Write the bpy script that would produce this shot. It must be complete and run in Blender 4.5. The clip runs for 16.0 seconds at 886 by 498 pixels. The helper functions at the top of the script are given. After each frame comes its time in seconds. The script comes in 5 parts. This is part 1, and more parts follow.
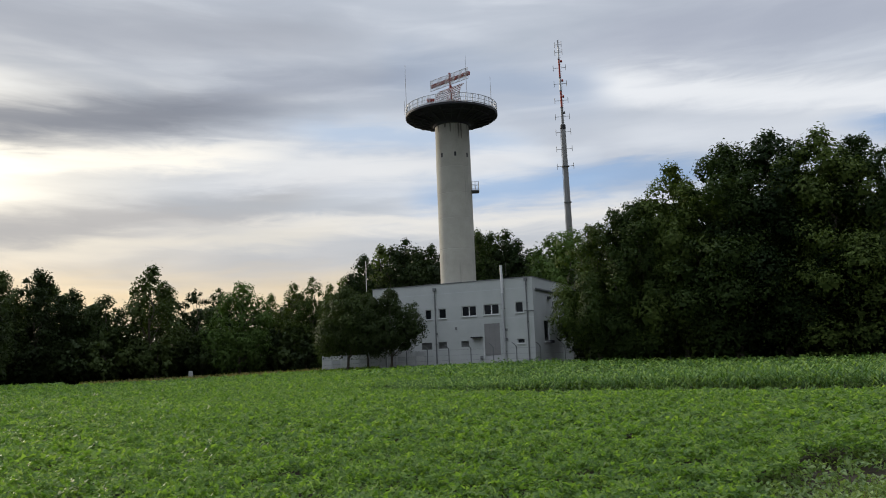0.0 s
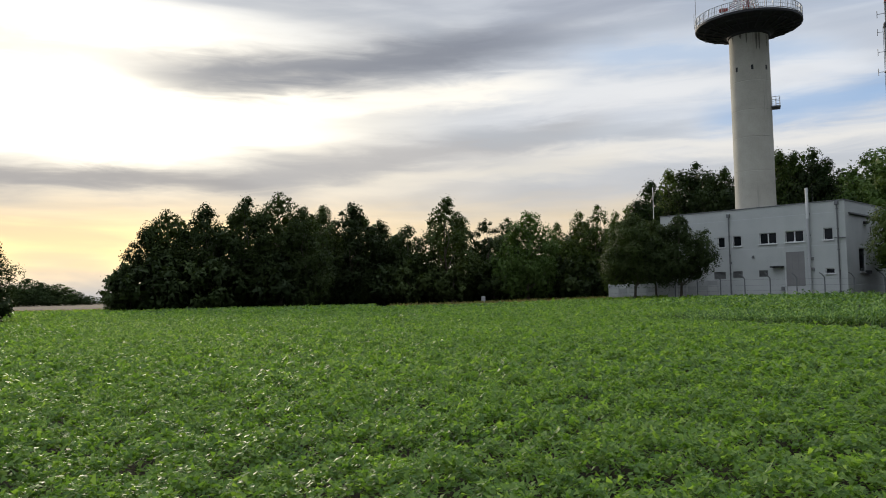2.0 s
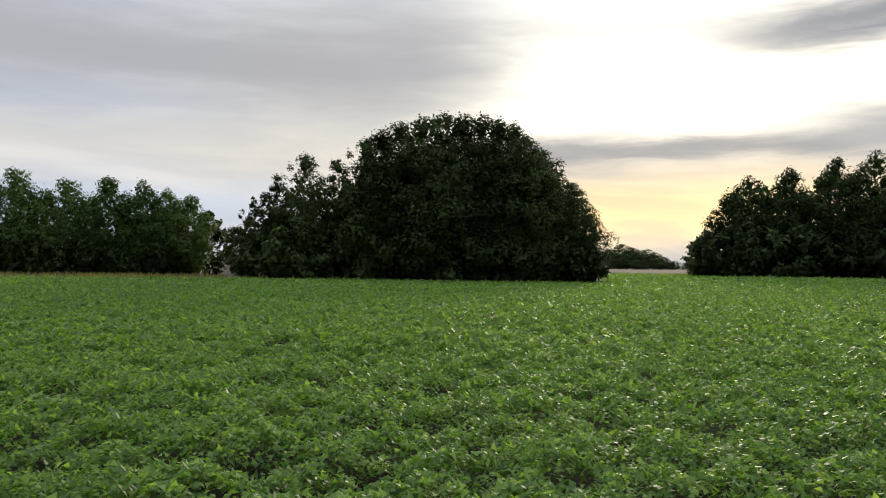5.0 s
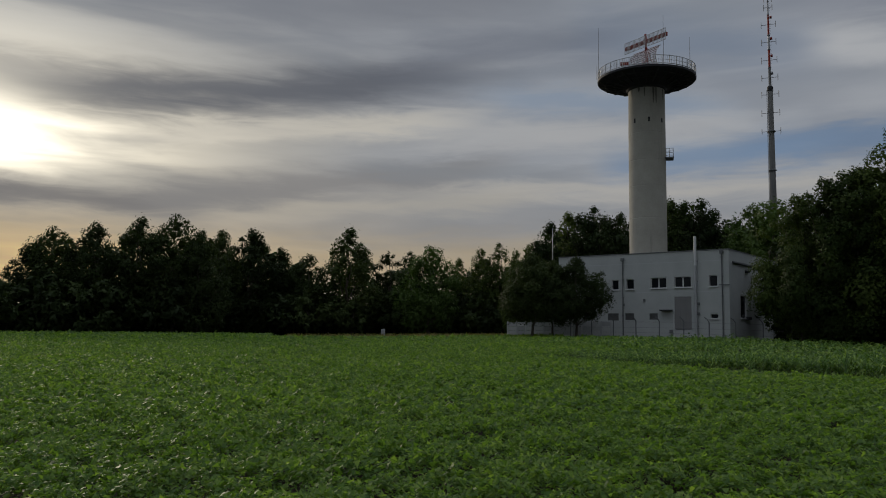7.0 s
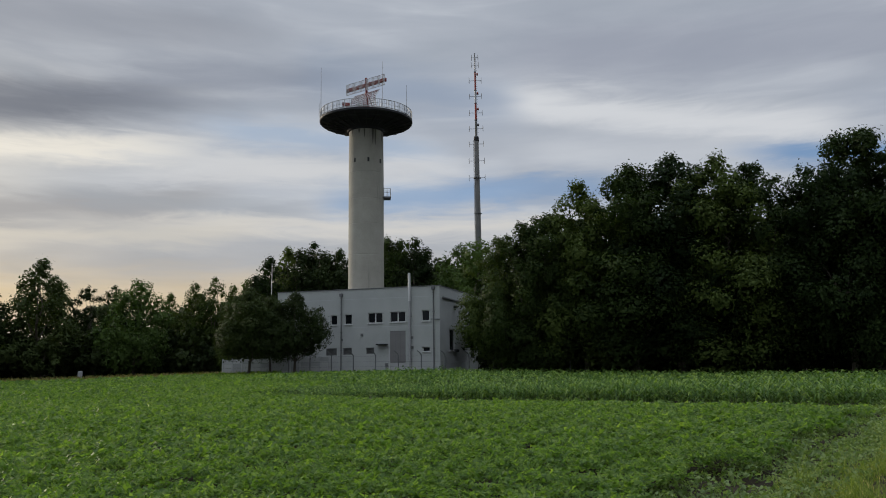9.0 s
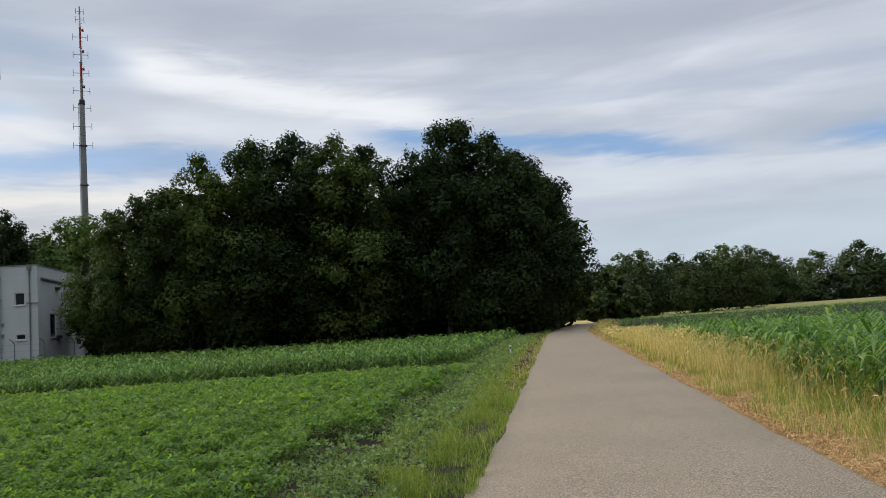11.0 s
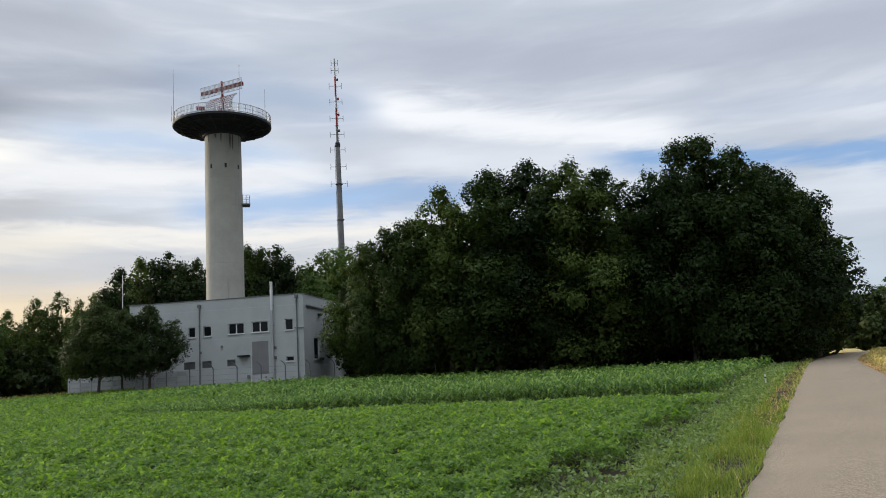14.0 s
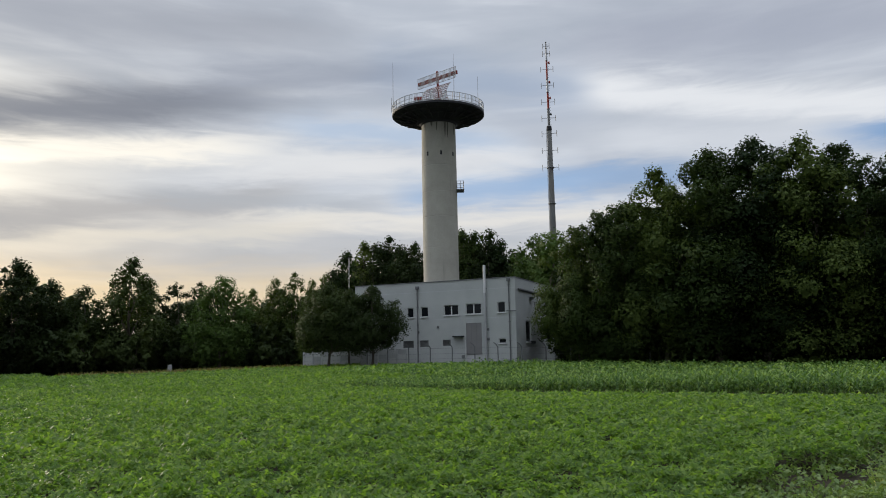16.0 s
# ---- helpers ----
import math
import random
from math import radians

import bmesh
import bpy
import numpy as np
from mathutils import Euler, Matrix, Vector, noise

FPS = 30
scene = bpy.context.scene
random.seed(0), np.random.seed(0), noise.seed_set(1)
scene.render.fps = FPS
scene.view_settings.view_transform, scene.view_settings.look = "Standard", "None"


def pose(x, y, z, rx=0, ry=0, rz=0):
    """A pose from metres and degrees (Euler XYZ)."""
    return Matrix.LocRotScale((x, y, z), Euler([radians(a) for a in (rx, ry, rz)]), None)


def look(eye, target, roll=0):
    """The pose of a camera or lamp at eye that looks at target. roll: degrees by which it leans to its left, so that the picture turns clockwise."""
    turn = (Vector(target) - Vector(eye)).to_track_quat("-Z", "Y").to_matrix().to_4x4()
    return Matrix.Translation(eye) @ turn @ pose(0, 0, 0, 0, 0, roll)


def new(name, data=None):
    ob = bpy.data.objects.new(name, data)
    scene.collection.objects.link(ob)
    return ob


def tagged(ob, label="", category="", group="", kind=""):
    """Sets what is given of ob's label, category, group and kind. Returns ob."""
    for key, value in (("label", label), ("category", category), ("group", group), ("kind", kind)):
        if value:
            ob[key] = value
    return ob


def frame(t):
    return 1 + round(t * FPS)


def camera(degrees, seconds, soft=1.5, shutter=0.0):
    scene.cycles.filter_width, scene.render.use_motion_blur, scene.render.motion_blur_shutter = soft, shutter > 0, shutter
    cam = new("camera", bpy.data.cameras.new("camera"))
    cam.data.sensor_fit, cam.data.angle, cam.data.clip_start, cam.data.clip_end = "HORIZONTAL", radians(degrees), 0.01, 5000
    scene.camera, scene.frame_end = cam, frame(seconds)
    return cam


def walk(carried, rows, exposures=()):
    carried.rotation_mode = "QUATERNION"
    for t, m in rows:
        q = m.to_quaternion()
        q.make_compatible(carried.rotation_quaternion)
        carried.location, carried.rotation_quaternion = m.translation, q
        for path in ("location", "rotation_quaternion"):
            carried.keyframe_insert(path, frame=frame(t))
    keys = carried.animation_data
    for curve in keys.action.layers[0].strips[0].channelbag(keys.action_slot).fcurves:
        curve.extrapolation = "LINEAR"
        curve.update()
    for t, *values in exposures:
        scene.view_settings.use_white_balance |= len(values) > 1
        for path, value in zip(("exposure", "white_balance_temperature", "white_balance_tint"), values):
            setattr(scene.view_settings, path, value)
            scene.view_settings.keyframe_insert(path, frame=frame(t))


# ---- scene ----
cam = camera(59.3, 16.0, soft=1.0)
EYE = 1.6
# seconds, then the turn of the camera in degrees (Euler XYZ); it turns where it stands
TURNS = [
    (0.0, 98.119, 2.263, 0.323),
    (0.5, 97.977, 3.019, 1.421),
    (1.0, 97.556, 3.085, 4.446),
    (1.5, 96.119, 2.221, 11.495),
    (2.0, 93.460, 1.126, 21.063),
    (2.5, 90.823, 0.595, 31.470),
    (3.0, 89.316, 1.001, 42.168),
    (3.2, 89.185, 1.069, 45.760),
    (3.6, 89.040, 1.049, 53.146),
    (4.0, 89.174, 0.760, 59.782),
    (4.4, 89.655, 0.270, 63.937),
    (4.8, 90.549, -0.358, 63.879),
    (5.3, 92.352, -1.233, 55.247),
    (5.5, 93.241, -1.588, 49.486),
    (6.0, 94.876, -1.809, 34.266),
    (6.5, 95.257, -1.546, 22.356),
    (7.0, 95.869, -0.822, 13.728),
    (7.5, 97.291, -0.206, 5.970),
    (8.0, 97.947, 0.351, 0.904),
    (8.5, 98.251, 0.307, -1.588),
    (9.0, 98.471, 0.802, -6.629),
    (9.5, 97.632, 1.493, -15.437),
    (10.0, 96.719, 2.230, -21.499),
    (10.2, 96.372, 2.653, -24.086),
    (10.6, 95.827, 3.460, -29.161),
    (11.0, 95.537, 4.162, -33.747),
    (11.4, 95.433, 4.723, -37.406),
    (11.9, 95.465, 5.169, -40.009),
    (12.3, 95.539, 5.274, -39.981),
    (12.5, 95.574, 5.264, -39.416),
    (13.0, 96.439, 4.687, -34.692),
    (13.5, 98.171, 3.679, -25.044),
    (14.0, 98.545, 3.390, -16.376),
    (14.5, 98.183, 1.967, -9.437),
    (15.0, 98.844, 0.926, -3.994),
    (15.5, 98.800, 1.082, -1.953),
    (16.0, 97.976, 1.156, -1.048),
]
EXPOSURES = [(0.0, 0.22), (1.0, 0.25), (2.0, 0.25), (2.5, 0.36), (3.2, 0.43), (5.3, 0.27), (5.5, -0.15), (6.0, -0.7), (6.5, -0.98), (7.0, -0.95), (7.5, -0.58), (8.0, -0.38), (9.0, -0.16), (9.5, -0.04), (10.2, 0.17), (12.3, 0.45), (13.0, 0.55), (14.0, 0.4), (15.0, 0.2), (16.0, 0.15)]
walk(cam, [(t, pose(0, 0, EYE, rx, ry, rz)) for t, rx, ry, rz in TURNS], EXPOSURES)

# ---- sky and sun ----
SUN_AZ, SUN_EL = -45.0, 12.5  # azimuth clockwise from +y


def az_point(az, r, z=0.0):
    """The place r metres away from the road spot, in the compass direction az."""
    return Vector((r * math.sin(radians(az)), r * math.cos(radians(az)), z))


class Nodes:
    """A short way to write node trees."""

    def __init__(self, tree):
        self.tree = tree
        tree.nodes.clear()

    def add(self, kind, inputs=None, **props):
        n = self.tree.nodes.new(kind)
        for k, v in props.items():
            setattr(n, k, v)
        for k, v in (inputs or {}).items():
            if isinstance(v, bpy.types.NodeSocket):
                self.tree.links.new(v, n.inputs[k])
            else:
                n.inputs[k].default_value = v
        return n

    def math(self, op, a, b=0.0, c=0.0, clamp=False):
        return self.add("ShaderNodeMath", {0: a, 1: b, 2: c}, operation=op, use_clamp=clamp).outputs[0]

    def vec(self, op, a, b=(0, 0, 0), c=(0, 0, 0)):
        n = self.add("ShaderNodeVectorMath", {0: a, 1: b, 2: c}, operation=op)
        return n.outputs["Value"] if op in ("DOT_PRODUCT", "LENGTH") else n.outputs[0]

    def mix(self, fac, a, b, blend="MIX"):
        n = self.add("ShaderNodeMix", data_type="RGBA", blend_type=blend)
        for key, v in ((0, fac), (6, a), (7, b)):
            if isinstance(v, bpy.types.NodeSocket):
                self.tree.links.new(v, n.inputs[key])
            else:
                n.inputs[key].default_value = v if key == 0 else (*v[:3], 1)
        return n.outputs[2]

    def noise(self, vector, scale, detail=4.0, rough=0.55, distort=0.0):
        return self.add("ShaderNodeTexNoise", {"Vector": vector, "Scale": scale, "Detail": detail, "Roughness": rough,
                                               "Distortion": distort}).outputs[0]

    def ramp(self, fac, stops):
        n = self.add("ShaderNodeValToRGB", {0: fac})
        el = n.color_ramp.elements
        while len(el) < len(stops):
            el.new(0.5)
        for e, (p, c) in zip(el, stops):
            e.position, e.color = p, (*c[:3], 1)
        return n.outputs[0]

    def step(self, x, lo, hi):
        return self.add("ShaderNodeMapRange", {0: x, 1: lo, 2: hi, 3: 0.0, 4: 1.0}, interpolation_type="SMOOTHSTEP").outputs[0]


def build_world():
    world = bpy.data.worlds.new("sky")
    scene.world = world
    world.use_nodes = True
    g = Nodes(world.node_tree)
    way = g.add("ShaderNodeTexCoord").outputs["Generated"]
    sep = g.add("ShaderNodeSeparateXYZ", {0: way})
    x, y, z = sep.outputs
    az = g.math("MULTIPLY", g.math("ARCTAN2", x, y), 57.2958)
    el = g.math("MULTIPLY", g.math("ARCSINE", z), 57.2958)
    # clouds lie in long flat streaks: wind-drawn noise in the directions of the compass
    flat = g.add("ShaderNodeCombineXYZ", {0: g.math("MULTIPLY", az, 0.035), 1: g.math("MULTIPLY", el, 0.21), 2: 0.0}).outputs[0]
    warp = g.math("SUBTRACT", g.noise(flat, 1.1, 3.0, 0.5), 0.5)
    warp2 = g.math("SUBTRACT", g.noise(g.vec("ADD", flat, (7.3, 2.1, 4.0)), 1.3, 5.0, 0.55), 0.5)
    wisp = g.math("SUBTRACT", g.noise(g.vec("ADD", flat, (2.2, 8.7, 1.0)), 5.0, 4.0, 0.6, 0.6), 0.5)
    pel = g.math("MULTIPLY_ADD", wisp, 1.9, g.math("MULTIPLY_ADD", warp2, 2.6, el))
    p = g.add("ShaderNodeCombineXYZ", {0: g.math("MULTIPLY_ADD", warp, 9.0, az), 1: pel, 2: 0.0}).outputs[0]
    paz = g.math("MULTIPLY_ADD", warp, 9.0, az)
    streak = g.noise(g.vec("ADD", flat, (3.0, 0.4, 1.0)), 1.0, 4.0, 0.45, 0.9)
    fine = g.noise(g.vec("ADD", flat, (1.0, 5.4, 9.0)), 2.6, 5.0, 0.5, 0.8)
    sky = g.add("ShaderNodeTexSky", sky_type="NISHITA", sun_disc=False, sun_elevation=radians(SUN_EL),
                sun_rotation=radians(SUN_AZ), air_density=1.0, dust_density=1.5).outputs[0]
    clear = g.mix(1.0, sky, (0.085, 0.085, 0.085), "MULTIPLY")
    clear = g.mix(0.8, clear, (0.21, 0.36, 0.62))
    body = g.math("ADD", g.math("MULTIPLY", streak, 0.7), g.math("MULTIPLY", fine, 0.3))
    cloud = g.ramp(body, [(0.30, CLOUD_DARK), (0.50, CLOUD_MID), (0.66, CLOUD_LIGHT)])
    col = cloud

    def band(a0, e0, a1, e1, thick, soft):
        """A long streak of cloud from one direction to another, ragged by the wind."""
        slope = (e1 - e0) / (a1 - a0)
        d = g.vec("DOT_PRODUCT", p, (-slope / thick, 1 / thick, 0))
        d = g.math("ABSOLUTE", g.math("SUBTRACT", d, (e0 - slope * a0) / thick))
        s = g.math("EXPONENT", g.math("MULTIPLY", g.math("POWER", d, 2.1), -1.0))
        s = g.math("MULTIPLY", s, g.step(paz, a0 - soft, a0 + soft))
        return g.math("MULTIPLY", s, g.math("SUBTRACT", 1.0, g.step(paz, a1 - soft, a1 + soft)))

    for (*line, amount, tone) in SKY_EAST + SKY_MIDDLE + SKY_WEST:
        col = g.mix(g.math("MULTIPLY", band(*line), amount), col, clear if tone is None else tone)
    # the sun behind thin cloud, and the warm strip of sky below it
    a = g.math("SUBTRACT", az, SUN_AZ)
    for (el0, daz, delv, tone) in SKY_GLOWS:
        q1 = g.math("POWER", g.math("DIVIDE", a, daz), 2.0)
        q2 = g.math("POWER", g.math("DIVIDE", g.math("SUBTRACT", el, el0), delv), 2.0)
        s = g.math("EXPONENT", g.math("MULTIPLY", g.math("ADD", q1, q2), -1.0))
        s = g.math("MULTIPLY", s, g.math("MULTIPLY_ADD", g.step(body, 0.36, 0.60), 1.0, 0.45))
        col = g.mix(s, col, tone, "ADD")
    for (*line, amount, tone) in SKY_VEILS:
        col = g.mix(g.math("MULTIPLY", band(*line), amount), col, tone)
    # an overcast sky brightens towards the zenith
    lift = g.math("MULTIPLY_ADD", g.step(el, 26.0, 65.0), ZENITH, 1.0)
    below = g.step(el, -4.0, -0.5)
    col = g.mix(below, (0.05, 0.07, 0.03), col)
    # away from the sunset the low sky is duller
    apart = g.math("ABSOLUTE", g.math("SUBTRACT", g.math("MODULO", g.math("ADD", a, 540.0), 360.0), 180.0))
    dull = g.math("MULTIPLY", g.step(apart, 120.0, 165.0), g.math("SUBTRACT", 1.0, g.step(el, 25.0, 60.0)))
    lift = g.math("MULTIPLY", lift, g.math("MULTIPLY_ADD", dull, -0.6, 1.0))
    bg = g.add("ShaderNodeBackground", {0: col, 1: g.math("MULTIPLY", lift, SKY_STRENGTH)})
    g.add("ShaderNodeOutputWorld", {0: bg.outputs[0]})


SKY_STRENGTH, ZENITH = 1.0, 2.1
CLOUD_DARK, CLOUD_MID, CLOUD_LIGHT = (0.35, 0.395, 0.465), (0.45, 0.49, 0.56), (0.60, 0.64, 0.70)
# azimuth and elevation of both ends, half thickness, softness of the ends, amount, colour (None: clear sky)
SKY_EAST = [
    (12.0, 22.0, 66.0, 19.6, 2.4, 6.0, 0.75, (0.33, 0.36, 0.44)),
    (9.0, 19.8, 36.0, 15.0, 1.3, 3.0, 0.85, (0.74, 0.76, 0.79)),
    (12.0, 15.6, 32.0, 13.6, 1.4, 4.0, 0.6, (0.64, 0.67, 0.72)),
    (30.0, 13.9, 53.0, 11.0, 0.8, 4.0, 0.95, None),
    (60.0, 10.6, 82.0, 9.6, 0.7, 4.0, 0.95, None),
    (36.0, 16.6, 70.0, 14.0, 1.1, 5.0, 0.5, (0.35, 0.40, 0.50)),
    (40.0, 10.4, 78.0, 7.6, 1.0, 4.0, 0.75, (0.55, 0.60, 0.66)),
    (36.0, 5.0, 85.0, 3.8, 2.6, 6.0, 0.6, (0.46, 0.54, 0.61)),
]
SKY_MIDDLE = [
    (-18.0, 15.2, 0.0, 13.8, 1.0, 4.0, 0.65, (0.72, 0.73, 0.74)),
    (-10.0, 16.6, 6.0, 15.6, 1.0, 3.0, 0.8, (0.38, 0.48, 0.63)),
    (-4.0, 20.8, 12.0, 19.2, 1.7, 2.0, 0.75, (0.31, 0.38, 0.50)),
    (8.0, 12.6, 19.0, 12.6, 0.9, 2.0, 0.7, None),
    (-2.0, 11.8, 13.0, 12.2, 0.9, 2.5, 0.85, (0.30, 0.43, 0.63)),
    (-18.0, 10.0, 16.0, 10.2, 0.75, 4.0, 0.75, (0.74, 0.72, 0.68)),
    (-16.0, 13.6, 8.0, 14.2, 0.7, 3.0, 0.6, (0.68, 0.69, 0.71)),
    (-6.0, 7.0, 24.0, 7.4, 2.0, 6.0, 0.5, (0.56, 0.57, 0.58)),
]
SKY_WEST = [
    (-78.0, 11.0, -22.0, 12.0, 8.0, 10.0, 0.4, (0.60, 0.53, 0.41)),
    (-66.0, 4.0, 6.0, 4.4, 2.8, 8.0, 0.9, (0.64, 0.53, 0.37)),
    (-36.0, 13.6, -14.0, 15.4, 0.8, 7.0, 0.9, (0.90, 0.86, 0.78)),
    (-30.0, 8.2, -8.0, 9.4, 0.8, 4.0, 0.6, (0.70, 0.66, 0.58)),
    (-96.0, 3.4, -72.0, 4.2, 1.5, 3.0, 0.8, None),
    (-96.0, 8.0, -56.0, 8.8, 1.6, 4.0, 0.7, (0.55, 0.54, 0.52)),
]
# elevation, half widths, added light
SKY_GLOWS = [
    (12.0, 7.0, 2.2, (2.3, 2.1, 1.65)),
    (15.0, 12.5, 5.0, (0.64, 0.57, 0.42)),
    (11.0, 14.0, 2.0, (0.40, 0.35, 0.25)),
    (13.0, 26.0, 9.0, (0.12, 0.10, 0.06)),
    (3.4, 14.0, 2.4, (0.66, 0.37, 0.04)),
    (5.0, 46.0, 4.2, (0.14, 0.09, 0.02)),
]
SKY_VEILS = [
    (-42.0, 15.0, -12.0, 18.7, 1.7, 7.0, 0.88, (0.19, 0.205, 0.245)),
    (-18.0, 19.6, 0.0, 20.6, 1.3, 4.0, 0.6, (0.27, 0.30, 0.37)),
    (-66.0, 17.2, -36.0, 16.4, 1.0, 6.0, 0.45, (0.45, 0.44, 0.44)),
    (-40.0, 23.0, -8.0, 23.5, 2.2, 6.0, 0.7, (0.33, 0.35, 0.40)),
    (-60.0, 7.9, -33.0, 8.4, 1.0, 3.0, 0.92, (0.36, 0.345, 0.34)),
    (-35.0, 8.6, -10.0, 11.9, 1.25, 3.0, 0.8, (0.40, 0.39, 0.39)),
    (-98.0, 14.0, -60.0, 14.6, 3.2, 5.0, 0.85, (0.35, 0.35, 0.37)),
    (-20.0, 11.7, -4.0, 11.2, 0.8, 3.0, 0.6, (0.40, 0.43, 0.47)),
]
build_world()
sun = new("sun", bpy.data.lights.new("sun", "SUN"))
sun.data.energy, sun.data.angle, sun.data.color = 2.4, radians(12), (1.0, 0.86, 0.68)
sun.matrix_world = look(az_point(SUN_AZ, 200, 200 * math.tan(radians(SUN_EL))), (0, 0, 0))

# ---- materials ----


def material(name, tones, scale=2.0, rough=0.8, bump=0.0, fine=30.0, metal=0.0, island=0.0, through_light=0.0, stains=None, spec=0.3, per="", grain=0.35, span=None):
    """A surface whose colour wanders between two or three tones, with grain, relief and, for leaves, light that passes through."""
    m = bpy.data.materials.new(name)
    m.use_nodes = True
    g = Nodes(m.node_tree)
    where = g.add("ShaderNodeTexCoord").outputs["Object"]
    big = g.noise(where, scale, 4.0, 0.6)
    small = g.noise(where, fine, 3.0, 0.65)
    fac = g.math("MULTIPLY_ADD", small, grain, g.math("MULTIPLY", big, 1 - grain))
    if island:
        geo = g.add("ShaderNodeNewGeometry").outputs["Random Per Island"]
        fac = g.math("ADD", g.math("MULTIPLY", geo, island), g.math("MULTIPLY", fac, 1 - island))
    if per == "object":
        rnd = g.add("ShaderNodeObjectInfo").outputs["Random"]
        fac = g.math("ADD", g.math("MULTIPLY", rnd, 0.4), g.math("MULTIPLY", fac, 0.6))
    n = len(tones)
    lo, hi = (0.05, 0.95) if island > 0.4 else (0.3, 0.7)
    lo, hi = span or (lo, hi)
    col = g.ramp(fac, [(lo + (hi - lo) * i / max(1, n - 1), t) for i, t in enumerate(tones)])
    if stains:
        tone, sc, lo2, hi2, stretch = stains
        q = g.vec("MULTIPLY", where, stretch)
        col = g.mix(g.step(g.noise(q, sc, 5.0, 0.65), lo2, hi2), col, tone)
    bs = g.add("ShaderNodeBsdfPrincipled", {"Base Color": col, "Roughness": rough, "Metallic": metal, "Specular IOR Level": spec})
    if bump:
        b = g.add("ShaderNodeBump", {"Height": fac, "Strength": bump, "Distance": 0.02})
        g.tree.links.new(b.outputs[0], bs.inputs["Normal"])
    surf = bs.outputs[0]
    if through_light:
        tr = g.add("ShaderNodeBsdfTranslucent", {0: g.mix(1.0, col, (1.5, 1.6, 0.6), "MULTIPLY")})
        surf = g.add("ShaderNodeMixShader", {0: through_light, 1: surf, 2: tr.outputs[0]}).outputs[0]
    g.add("ShaderNodeOutputMaterial", {0: surf})
    return m


